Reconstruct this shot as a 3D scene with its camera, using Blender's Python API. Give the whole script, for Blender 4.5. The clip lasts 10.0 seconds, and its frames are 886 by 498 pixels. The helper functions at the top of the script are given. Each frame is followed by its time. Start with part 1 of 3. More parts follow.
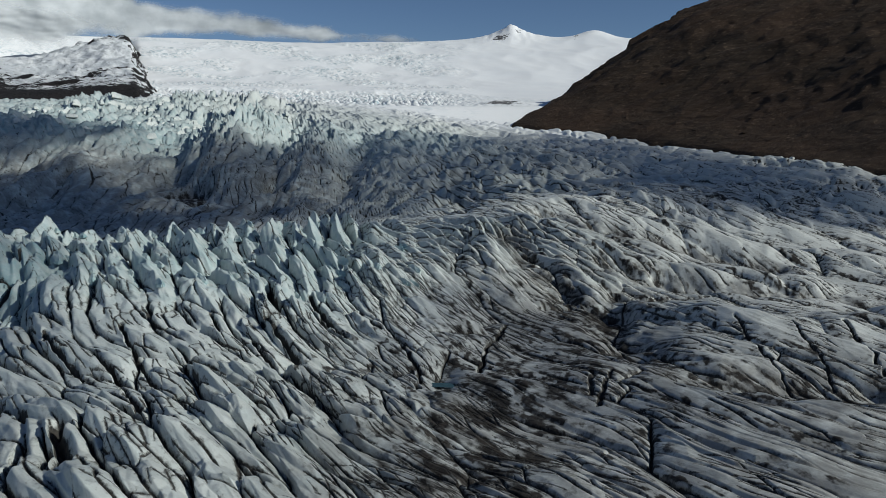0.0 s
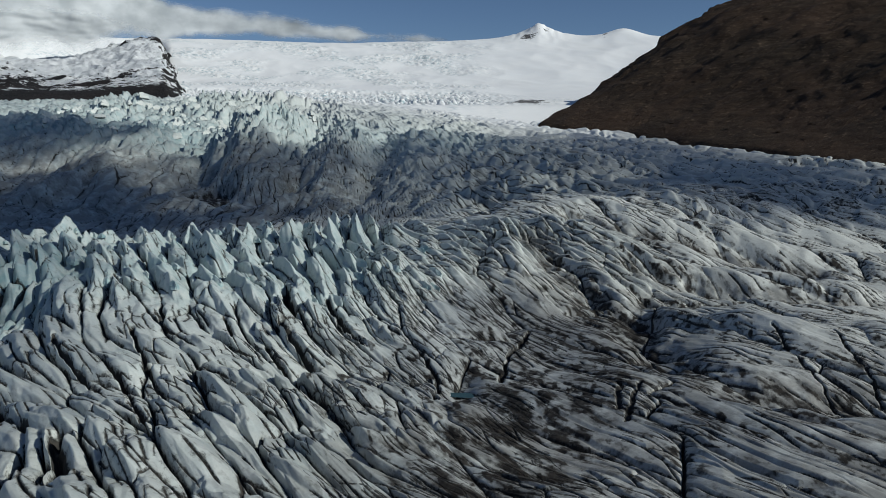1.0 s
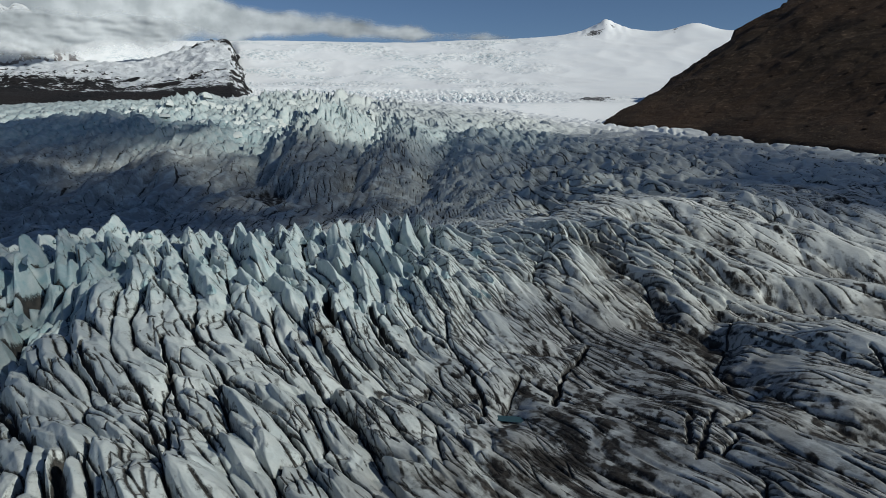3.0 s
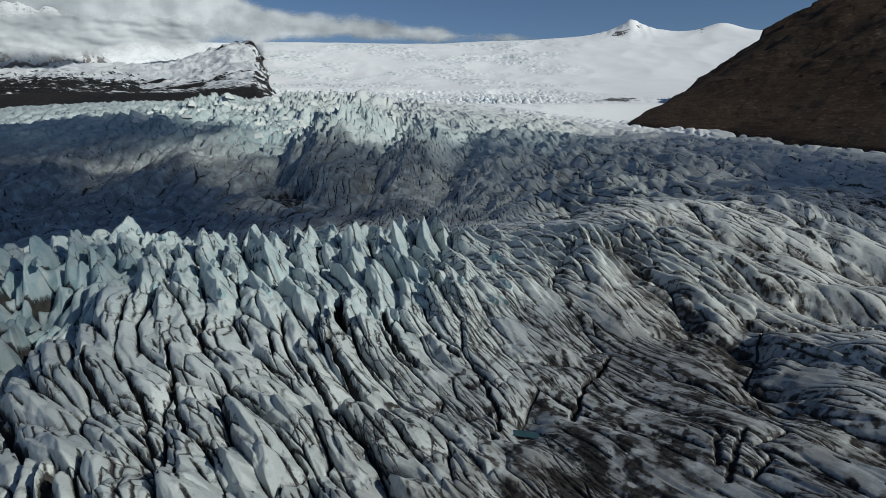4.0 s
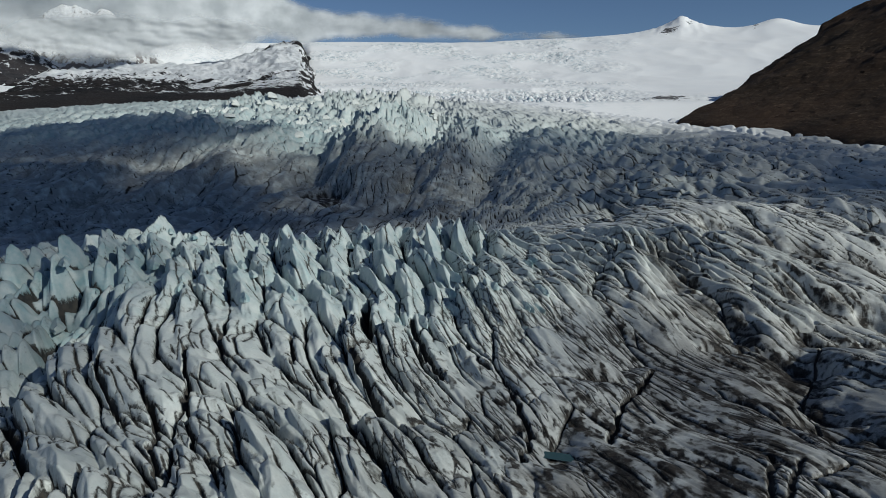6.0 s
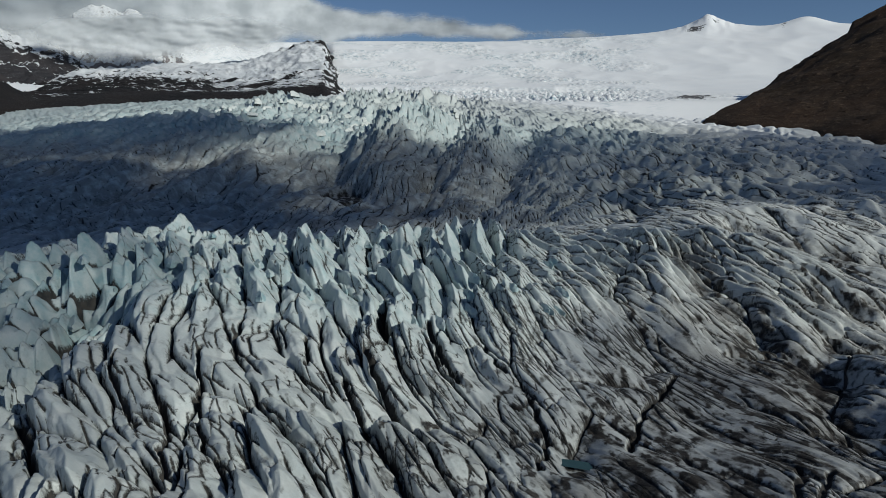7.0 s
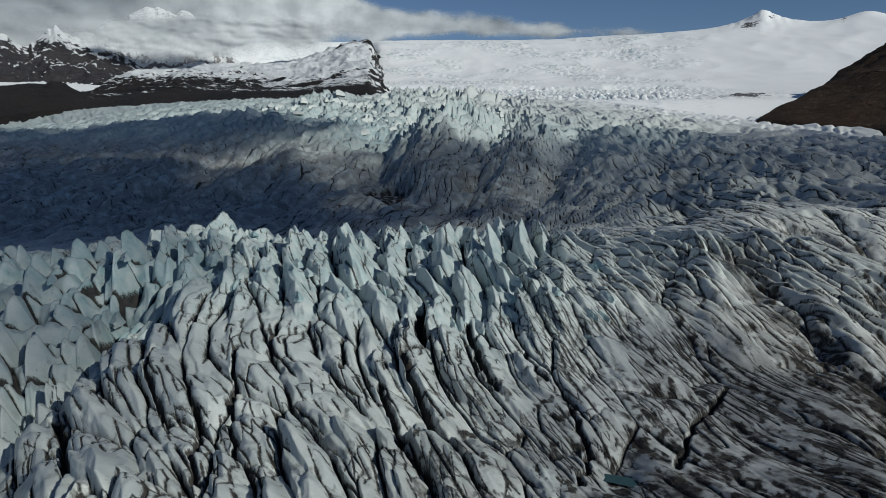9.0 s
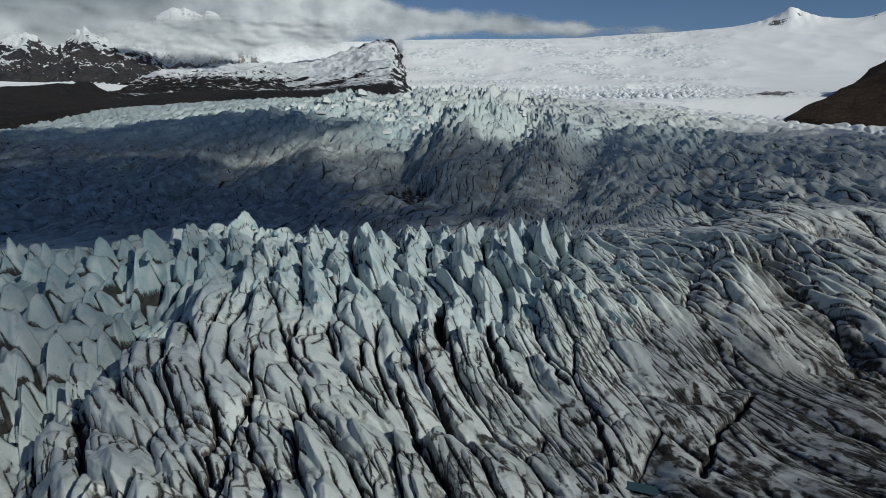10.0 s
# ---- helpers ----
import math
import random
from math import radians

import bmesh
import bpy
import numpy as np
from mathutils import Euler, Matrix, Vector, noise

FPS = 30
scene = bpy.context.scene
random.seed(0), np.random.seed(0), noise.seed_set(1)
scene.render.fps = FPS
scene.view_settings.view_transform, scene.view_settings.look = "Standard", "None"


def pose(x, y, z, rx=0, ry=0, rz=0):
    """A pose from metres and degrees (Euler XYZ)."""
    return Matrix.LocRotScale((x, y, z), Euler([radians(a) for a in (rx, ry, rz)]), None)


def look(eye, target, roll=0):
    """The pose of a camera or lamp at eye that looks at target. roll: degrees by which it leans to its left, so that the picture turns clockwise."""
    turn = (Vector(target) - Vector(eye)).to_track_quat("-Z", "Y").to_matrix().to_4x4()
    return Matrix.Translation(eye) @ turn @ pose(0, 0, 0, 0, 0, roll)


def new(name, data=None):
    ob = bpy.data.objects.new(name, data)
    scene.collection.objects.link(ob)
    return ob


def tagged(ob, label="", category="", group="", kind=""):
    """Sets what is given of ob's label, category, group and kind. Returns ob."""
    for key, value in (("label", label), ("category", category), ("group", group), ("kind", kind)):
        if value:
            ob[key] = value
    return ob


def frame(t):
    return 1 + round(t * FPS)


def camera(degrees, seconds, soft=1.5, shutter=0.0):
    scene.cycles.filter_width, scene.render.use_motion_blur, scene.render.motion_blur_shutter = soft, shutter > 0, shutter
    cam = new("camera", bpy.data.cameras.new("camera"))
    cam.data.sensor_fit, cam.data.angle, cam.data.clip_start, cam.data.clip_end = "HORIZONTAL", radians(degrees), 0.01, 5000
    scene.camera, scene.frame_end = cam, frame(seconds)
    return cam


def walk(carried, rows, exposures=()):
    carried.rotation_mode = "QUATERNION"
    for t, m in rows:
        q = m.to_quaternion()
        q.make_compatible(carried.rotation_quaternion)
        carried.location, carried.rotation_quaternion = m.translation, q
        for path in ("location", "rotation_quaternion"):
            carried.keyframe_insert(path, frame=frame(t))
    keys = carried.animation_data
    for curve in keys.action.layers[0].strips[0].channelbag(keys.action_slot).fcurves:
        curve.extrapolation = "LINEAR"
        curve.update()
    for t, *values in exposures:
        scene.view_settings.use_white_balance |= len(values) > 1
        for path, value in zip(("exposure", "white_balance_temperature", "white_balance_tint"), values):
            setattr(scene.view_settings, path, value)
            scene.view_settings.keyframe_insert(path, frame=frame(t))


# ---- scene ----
cam = camera(64.8, 10.0, soft=0.6)
PATH = [
    (0, (-20.278, -55.037, 90.829), (-19.894, -53.104, 90.49), 0.2),
    (0.5, (-17.816, -49.241, 90.516), (-17.469, -47.3, 90.176), 0.2),
    (1, (-15.358, -43.292, 90.169), (-15.049, -41.345, 89.829), 0.1),
    (1.5, (-12.838, -37.273, 89.698), (-12.581, -35.319, 89.357), 0.1),
    (2, (-10.639, -31.273, 89.214), (-10.424, -29.314, 88.872), -0.0),
    (2.5, (-8.491, -25.273, 88.879), (-8.321, -23.31, 88.536), -0.1),
    (4, (-2.822, -8.287, 87.986), (-2.756, -6.317, 87.648), -0.1),
    (4.5, (-1.15, -3.717, 87.866), (-1.118, -1.746, 87.529), -0.1),
    (5, (0.312, 0.338, 87.764), (0.31, 2.309, 87.426), -0.2),
    (5.5, (1.551, 3.84, 87.69), (1.52, 5.811, 87.351), -0.2),
    (7, (3.995, 11.715, 87.24), (3.873, 13.682, 86.898), -0.0),
    (7.5, (4.478, 13.806, 87.064), (4.322, 15.77, 86.723), -0.0),
    (8, (4.865, 15.721, 86.988), (4.677, 17.682, 86.645), -0.0),
    (8.5, (5.019, 17.557, 86.987), (4.8, 19.515, 86.643), 0.0),
    (9, (5.041, 19.238, 87.031), (4.793, 21.193, 86.686), 0.0),
    (9.5, (5.221, 20.898, 87.069), (4.942, 22.848, 86.724), -0.0),
    (10, (5.256, 22.538, 86.962), (4.946, 24.484, 86.615), -0.0),
]
walk(cam, [(t, look(eye, target, roll)) for t, eye, target, roll in PATH], [(0, -0.14), (5, -0.2), (10, -0.3)])

# ---- world and sun ----
SUN_ELEVATION, SUN_AZIMUTH = 31, 57
se, sa = radians(SUN_ELEVATION), radians(SUN_AZIMUTH)
to_sun = Vector((math.cos(se) * math.sin(sa), -math.cos(se) * math.cos(sa), math.sin(se)))
world = bpy.data.worlds.new("sky")
scene.world = world
world.use_nodes = True
wn, wl = world.node_tree.nodes, world.node_tree.links
sky = wn.new("ShaderNodeTexSky")
sky.sky_type, sky.sun_disc = "NISHITA", False
sky.sun_elevation = se
sky.sun_rotation = math.atan2(to_sun.x, to_sun.y)
sky.altitude, sky.air_density, sky.dust_density, sky.ozone_density = 2800, 1.0, 0.0, 4.5
wl.new(sky.outputs[0], wn["Background"].inputs[0])
wn["Background"].inputs[1].default_value = 0.062
sun_data = bpy.data.lights.new("sun", "SUN")
sun_data.energy, sun_data.angle, sun_data.color = 3.75, radians(0.6), (0.965, 0.97, 0.885)
sun = new("sun", sun_data)
sun.matrix_world = look(to_sun * 2000, (0, 0, 0))


# ---- noise on arrays ----
import functools


@functools.lru_cache(None)
def lattice(seed):
    r = np.random.RandomState(seed)
    perm = r.permutation(1024)
    ang = r.rand(1024) * 2 * np.pi
    return (perm.astype(np.int32), *(v.astype(np.float32) for v in (np.cos(ang), np.sin(ang), r.rand(1024), r.rand(1024), r.rand(1024))))


def only(mask, fill, work, *arrays):
    """Runs work on the part of the arrays under the mask; elsewhere the results hold fill."""
    made = work(*(a[mask] for a in arrays))
    full = []
    for part_values in made if isinstance(made, tuple) else (made,):
        out = np.full(mask.shape, fill, np.float32)
        out[mask] = part_values
        full.append(out)
    return full if isinstance(made, tuple) else full[0]


def gnoise(x, y, seed):
    """Gradient noise, about -0.7 to 0.7."""
    perm, gx, gy = lattice(seed)[:3]
    x, y = np.asarray(x, np.float32), np.asarray(y, np.float32)
    x0, y0 = np.floor(x).astype(np.int32), np.floor(y).astype(np.int32)
    fx, fy = x - x0.astype(np.float32), y - y0.astype(np.float32)

    def corner(dx, dy):
        h = perm[(perm[(x0 + dx) & 1023] + y0 + dy) & 1023]
        return gx[h] * (fx - dx) + gy[h] * (fy - dy)

    u, v = fx * fx * fx * (fx * (fx * 6 - 15) + 10), fy * fy * fy * (fy * (fy * 6 - 15) + 10)
    a = corner(0, 0) * (1 - u) + corner(1, 0) * u
    b = corner(0, 1) * (1 - u) + corner(1, 1) * u
    return a * (1 - v) + b * v


def fbm(x, y, seed, octaves=4, gain=0.5):
    total, amp = 0, 1.0
    for k in range(octaves):
        total = total + amp * gnoise(x * 2 ** k, y * 2 ** k, seed + 17 * k)
        amp *= gain
    return total


def ridged(x, y, seed, octaves=3, gain=0.5):
    total, amp = 0, 1.0
    for k in range(octaves):
        total = total + amp * (1 - 2.2 * np.abs(gnoise(x * 2 ** k, y * 2 ** k, seed + 23 * k)))
        amp *= gain
    return total


def blocks(u, v, wide, long, seed):
    """Ice broken into blocks about wide x long metres. Gives the metres to the crack beside the block, how far that crack runs across the flow
    (0 to 1), the offset from the block's middle in block sizes, and four random numbers of the block."""
    perm, _, _, rx, ry, rz = lattice(seed)
    x, y = np.asarray(u, np.float32) / wide, np.asarray(v, np.float32) / long
    x0, y0 = np.floor(x).astype(np.int32), np.floor(y).astype(np.int32)
    f1, ax, ay, h1 = np.full(x.shape, 9.0, np.float32), 0 * x, 0 * x, np.zeros(x.shape, np.int32)
    around = []
    for dx in (-1, 0, 1):
        for dy in (-1, 0, 1):
            h = perm[(perm[(x0 + dx) & 1023] + y0 + dy) & 1023]
            px, py = x - (x0 + dx + 0.1 + 0.8 * rx[h]), y - (y0 + dy + 0.1 + 0.8 * ry[h])
            around.append((px, py))
            d = px * px + py * py
            first = d < f1
            ax, ay, f1, h1 = np.where(first, px, ax), np.where(first, py, ay), np.where(first, d, f1), np.where(first, h, h1)
    gap, cross = np.full(x.shape, 99.0, np.float32), 0 * x
    for px, py in around:
        gx, gy = (ax - px) / wide, (ay - py) / long
        slant = np.sqrt(gx * gx + gy * gy) + 1e-9
        d = np.where(slant > 1e-6, (px * px + py * py - f1) / (2 * slant), 99)
        closer = d < gap
        gap, cross = np.where(closer, d, gap), np.where(closer, np.abs(gy) / slant, cross)
    return (gap, cross, ax, ay, rz[h1], rz[(h1 * 7 + 3) & 1023], rz[(h1 * 5 + 11) & 1023], rz[(h1 * 3 + 29) & 1023])


def fin_top(block, slope, cap=99.0):
    """Sharp-crested fins, in metres: each block rises from its cracks like a hipped roof, steeper or flatter by its own chance, up to a cap of its own."""
    rise = block[0] * slope * (0.65 + 0.7 * block[4])
    return np.minimum(rise, cap * (0.45 + 0.9 * block[5]))


def slab_top(block, slope, cap, tilt):
    """Flat slabs, in metres: a bevel up from the crack, then a top that tilts to a side of its own."""
    top = cap * (0.6 + 0.8 * block[5]) + tilt * ((block[6] - 0.75) * block[2] + 0.9 * (block[7] - 0.5) * block[3])
    return np.minimum(block[0] * slope, np.maximum(top, 0.1 * cap))


def smooth(a, b, v):
    t = np.clip((v - a) / (b - a), 0, 1)
    return t * t * (3 - 2 * t)


def bell(x, y, cx, cy, sx, sy, turn=0.0):
    """A rounded hill of height 1; sy is its length along the direction turned from +y."""
    c, s = math.cos(radians(turn)), math.sin(radians(turn))
    u, v = (x - cx) * c + (y - cy) * s, -(x - cx) * s + (y - cy) * c
    return np.exp(-(u / sx) ** 2 - (v / sy) ** 2)


def curve(v, pairs):
    """A smooth line through (value, height) pairs."""
    xs, ys = np.array([p[0] for p in pairs], float), np.array([p[1] for p in pairs], float)
    m = np.gradient(ys, xs)
    k = np.clip(np.searchsorted(xs, v) - 1, 0, len(xs) - 2)
    h = xs[k + 1] - xs[k]
    t = np.clip((v - xs[k]) / h, 0, 1)
    return ((2 * t ** 3 - 3 * t ** 2 + 1) * ys[k] + (t ** 3 - 2 * t ** 2 + t) * h * m[k]
            + (-2 * t ** 3 + 3 * t ** 2) * ys[k + 1] + (t ** 3 - t ** 2) * h * m[k + 1])


# ---- materials ----
class Nodes:
    def __init__(self, name):
        self.mat = bpy.data.materials.new(name)
        self.mat.use_nodes = True
        self.tree = self.mat.node_tree
        self.bsdf = self.tree.nodes["Principled BSDF"]
        self.out = self.tree.nodes["Material Output"]
        self.place = self.tree.nodes.new("ShaderNodeNewGeometry").outputs["Position"]

    def put(self, socket, value):
        if isinstance(value, bpy.types.NodeSocket):
            self.tree.links.new(value, socket)
        else:
            socket.default_value = value

    def noise(self, size, detail=4.0, stretch=(1, 1, 1), rough=0.55):
        m = self.tree.nodes.new("ShaderNodeMapping")
        self.put(m.inputs["Vector"], self.place)
        m.inputs["Scale"].default_value = [1 / (size * q) for q in stretch]
        n = self.tree.nodes.new("ShaderNodeTexNoise")
        self.put(n.inputs["Vector"], m.outputs[0])
        n.inputs["Scale"].default_value, n.inputs["Detail"].default_value, n.inputs["Roughness"].default_value = 1.0, detail, rough
        return n.outputs["Fac"]

    def band(self, value, a, b, c=0.0, d=1.0):
        r = self.tree.nodes.new("ShaderNodeMapRange")
        r.interpolation_type = "SMOOTHSTEP"
        self.put(r.inputs["Value"], value)
        for name, q in zip(("From Min", "From Max", "To Min", "To Max"), (a, b, c, d)):
            r.inputs[name].default_value = q
        return r.outputs["Result"]

    def calc(self, op, a, b=0.0):
        m = self.tree.nodes.new("ShaderNodeMath")
        m.operation = op
        self.put(m.inputs[0], a), self.put(m.inputs[1], b)
        return m.outputs[0]

    def mix(self, fac, a, b):
        m = self.tree.nodes.new("ShaderNodeMix")
        m.data_type = "RGBA"
        self.put(m.inputs[0], fac)
        for k, v in ((6, a), (7, b)):
            self.put(m.inputs[k], v if isinstance(v, bpy.types.NodeSocket) else (*v, 1.0))
        return m.outputs[2]

    def attribute(self, name):
        a = self.tree.nodes.new("ShaderNodeAttribute")
        a.attribute_name = name
        return a.outputs["Fac"]

    def height(self):
        s = self.tree.nodes.new("ShaderNodeSeparateXYZ")
        self.put(s.inputs[0], self.place)
        return s.outputs["Z"]

    def slope(self):
        s = self.tree.nodes.new("ShaderNodeSeparateXYZ")
        self.put(s.inputs[0], self.tree.nodes.new("ShaderNodeNewGeometry").outputs["Normal"])
        return s.outputs["Z"]

    def finish(self, colour, rough, bumps=(), specular=0.3):
        self.put(self.bsdf.inputs["Base Color"], colour)
        self.put(self.bsdf.inputs["Roughness"], rough)
        self.bsdf.inputs["Specular IOR Level"].default_value = specular
        normal = None
        for value, depth in bumps:
            b = self.tree.nodes.new("ShaderNodeBump")
            b.inputs["Distance"].default_value = depth
            self.put(b.inputs["Height"], value)
            if normal:
                self.put(b.inputs["Normal"], normal)
            normal = b.outputs[0]
        if normal:
            self.put(self.bsdf.inputs["Normal"], normal)
        return self.mat


def glacier_ice():
    n = Nodes("glacier_ice")
    grain, patch, broad = n.noise(0.7, 6), n.noise(7, 5), n.noise(45, 4)
    ice = n.mix(n.band(broad, 0.35, 0.65), (0.53, 0.553, 0.54), (0.64, 0.66, 0.64))
    ice = n.mix(n.band(grain, 0.3, 0.7, 0.0, 0.6), ice, (0.66, 0.685, 0.665))
    # teal of clean ice, deepened to paint the shade on crest and hills
    ice = n.mix(n.calc("MULTIPLY", n.attribute("clean_shade"), n.band(patch, 0.25, 0.75, 0.35, 1.0)), ice, (0.235, 0.37, 0.40))
    # silt colour, which also carries painted shade on the hills and nearest ice
    silt_shade = n.calc("MULTIPLY", n.band(n.noise(11, 7, rough=0.65), 0.28, 0.60), n.attribute("silt_shade"))
    ice = n.mix(n.calc("MULTIPLY", silt_shade, 0.72), ice, (0.17, 0.163, 0.152))
    pits = n.calc("MULTIPLY", n.band(n.noise(1.3, 3), 0.62, 0.72), n.band(n.noise(9, 3), 0.45, 0.65))
    ice = n.mix(n.calc("MULTIPLY", pits, 0.6), ice, (0.12, 0.12, 0.12))
    ice = n.mix(n.attribute("snow"), ice, n.mix(grain, (0.80, 0.83, 0.85), (0.90, 0.91, 0.92)))
    dirt_and_crack = n.mix(n.band(n.noise(2.5, 5), 0.35, 0.65), (0.011, 0.010, 0.010), (0.040, 0.034, 0.029))
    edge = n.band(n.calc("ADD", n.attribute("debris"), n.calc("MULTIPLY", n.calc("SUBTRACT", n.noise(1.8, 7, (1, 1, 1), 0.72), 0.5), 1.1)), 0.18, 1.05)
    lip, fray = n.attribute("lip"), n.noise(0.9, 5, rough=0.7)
    # near-black inside each crack and on its lip, then ragged smears beside it
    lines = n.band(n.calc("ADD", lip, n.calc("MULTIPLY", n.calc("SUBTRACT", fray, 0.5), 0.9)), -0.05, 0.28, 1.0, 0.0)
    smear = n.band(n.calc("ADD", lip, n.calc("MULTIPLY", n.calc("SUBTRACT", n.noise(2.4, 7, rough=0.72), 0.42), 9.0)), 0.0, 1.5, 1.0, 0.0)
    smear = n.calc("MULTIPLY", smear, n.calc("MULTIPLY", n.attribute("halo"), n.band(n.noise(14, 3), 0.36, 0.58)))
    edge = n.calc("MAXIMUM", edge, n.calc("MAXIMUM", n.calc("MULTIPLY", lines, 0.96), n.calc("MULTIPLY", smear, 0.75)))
    colour = n.mix(edge, ice, dirt_and_crack)
    return n.finish(colour, n.mix(edge, (0.42,) * 3, (0.9,) * 3), ((n.noise(3.0, 7, rough=0.66), 0.24), (n.calc("SUBTRACT", 1.0, lines), 0.4), (grain, 0.10)), 0.35)


def mountain_rock(name, dark, light, snow_low, snow_high, patchy, steep=(0.5, 0.9)):
    n = Nodes(name)
    strata = n.noise(60, 6, (1.5, 1.5, 0.13), 0.6)
    scree, fine = n.noise(20, 10, (1.3, 0.9, 0.8), 0.74), n.noise(7, 8, (1.2, 1.2, 0.6), 0.8)
    rock = n.mix(n.band(strata, 0.25, 0.75), dark, light)
    rock = n.mix(n.band(scree, 0.5, 0.75), rock, [0.75 * c for c in dark])
    rock = n.mix(n.band(n.noise(180, 5), 0.35, 0.65, 0, 0.6), rock, [c * q for c, q in zip(light, (1.15, 0.95, 0.85))])
    rock = n.mix(n.band(fine, 0.54, 0.66, 0, 0.85), rock, [3.0 * c for c in light])
    if snow_high > snow_low:
        level = n.band(n.height(), snow_low, snow_high, -0.55, 0.75)
        lies = n.calc("ADD", level, n.calc("MULTIPLY", n.calc("SUBTRACT", n.noise(75, 8, (2.4, 1, 0.40), 0.66), 0.5), patchy))
        lies = n.calc("ADD", lies, n.calc("MULTIPLY", n.calc("SUBTRACT", n.noise(14, 6, (1.5, 1, 0.8), 0.68), 0.5), patchy * 1.0))
        lies = n.calc("ADD", lies, n.band(n.slope(), *steep, -0.7, 0.28))
        lies = n.calc("SUBTRACT", lies, n.attribute("bare"))
        # snow greyed to put the dim light under the cloud into its colour
        rock = n.mix(n.band(lies, -0.03, 0.10), rock, n.mix(n.band(n.noise(90, 5), 0.35, 0.65), (0.60, 0.63, 0.66), (0.74, 0.76, 0.78)))
    return n.finish(rock, 0.9, ((strata, 5.0), (scree, 5.0), (fine, 3.0)), 0.15)


def snow_field():
    n = Nodes("snow_field")
    broken, zone = n.noise(24, 7, (1.6, 0.5, 0.5), 0.62), n.attribute("broken")
    snow = n.mix(n.band(n.noise(220, 5), 0.3, 0.7), (0.85, 0.87, 0.89), (0.90, 0.91, 0.92))
    # blue-grey cracks of the broken belts
    net = n.calc("ABSOLUTE", n.calc("SUBTRACT", n.noise(17, 3, (2.2, 1, 1)), 0.5))
    gaps = n.calc("MULTIPLY", n.band(net, 0.018, 0.06, 1.0, 0.0), n.band(n.noise(48, 4), 0.40, 0.56))
    snow = n.mix(n.calc("MULTIPLY", n.calc("MAXIMUM", n.band(broken, 0.56, 0.70, 0, 0.7), gaps), zone), snow, (0.36, 0.47, 0.52))
    rocky = n.mix(n.band(n.noise(14, 5), 0.4, 0.6), (0.06, 0.06, 0.065), (0.17, 0.165, 0.165))
    snow = n.mix(n.band(n.calc("ADD", n.attribute("rock"), n.calc("MULTIPLY", n.calc("SUBTRACT", n.noise(26, 7, (1, 1, 1.6), rough=0.75), 0.5), 2.2)), 0.5, 0.62), snow, rocky)
    return n.finish(snow, 0.75, ((n.calc("MULTIPLY", broken, zone), 2.2), (n.noise(90, 6), 1.2)), 0.2)


ICE = glacier_ice()
BROWN_ROCK = mountain_rock("brown_mountain_rock", (0.030, 0.021, 0.015), (0.056, 0.040, 0.029), 0, 0, 0)
SNOWY_ROCK = mountain_rock("snowy_rock", (0.010, 0.0105, 0.012), (0.024, 0.0235, 0.025), 190, 480, 2.2)
SNOW = snow_field()


# ---- sheets of land ----
def sheet(name, bearings, ranges, shape, material):
    """A sheet of ground spread over bearings (degrees right of +y) and ranges (metres) round the middle of the walk."""
    b, r = np.meshgrid(np.radians(bearings), ranges, indexing="ij")
    x, y = r * np.sin(b), r * np.cos(b) - 20.0
    z, marks = shape(x, y)
    x = x - marks.pop("lean", 0)  # fins lean over to their steep side
    rows, cols = b.shape
    mesh = bpy.data.meshes.new(name)
    mesh.vertices.add(rows * cols)
    mesh.vertices.foreach_set("co", np.stack([x, y, z], -1).astype(np.float32).ravel())
    k = np.arange(rows * cols).reshape(rows, cols)
    quads = np.stack([k[:-1, :-1], k[:-1, 1:], k[1:, 1:], k[1:, :-1]], -1).reshape(-1, 4)[:, ::-1]
    mesh.loops.add(quads.size)
    mesh.loops.foreach_set("vertex_index", quads.astype(np.int32).ravel())
    mesh.polygons.add(len(quads))
    mesh.polygons.foreach_set("loop_start", np.arange(0, quads.size, 4, dtype=np.int32))
    mesh.update(calc_edges=True)
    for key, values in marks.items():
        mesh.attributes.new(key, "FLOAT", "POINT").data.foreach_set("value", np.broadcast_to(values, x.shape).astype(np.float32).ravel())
    mesh.polygons.foreach_set("use_smooth", np.ones(len(quads), bool))
    mesh.materials.append(material)
    return new(name, mesh)


def off_line(x, y, points):
    """Distance to a bent line on the plan."""
    best = np.full(x.shape, 1e9)
    for (ax, ay), (bx, by) in zip(points, points[1:]):
        dx, dy = bx - ax, by - ay
        t = np.clip(((x - ax) * dx + (y - ay) * dy) / (dx * dx + dy * dy), 0, 1)
        best = np.minimum(best, np.hypot(x - ax - t * dx, y - ay - t * dy))
    return best


# single large cracks that stand out: half width, depth, then the bent line on the plan
RIFTS_LEFT = (
    (1.1, 4, (-118, 233), (-109, 215), (-91, 189)),
    (1.0, 4, (-94, 242), (-79, 204), (-66, 175)),
    (0.9, 3, (-89, 201), (-69, 161)),
    (2.4, 9, (-38, 302), (-32, 266)),
    (2.0, 7, (-33, 248), (-19, 209)),
    (1.5, 6, (-18, 288), (-12, 266), (-1, 236)),
    (0.9, 3, (-66, 204), (-53, 182)),
    (1.3, 5, (-41, 234), (-27, 199), (-18, 187)),
    (1.0, 4, (-61, 261), (-52, 232)),
    (1.6, 6, (-135, 205), (-112, 174), (-102, 163)),
    (2.2, 7, (-89, 152), (-80, 126)),
    (2.0, 6, (-99, 150), (-93, 128)),
)
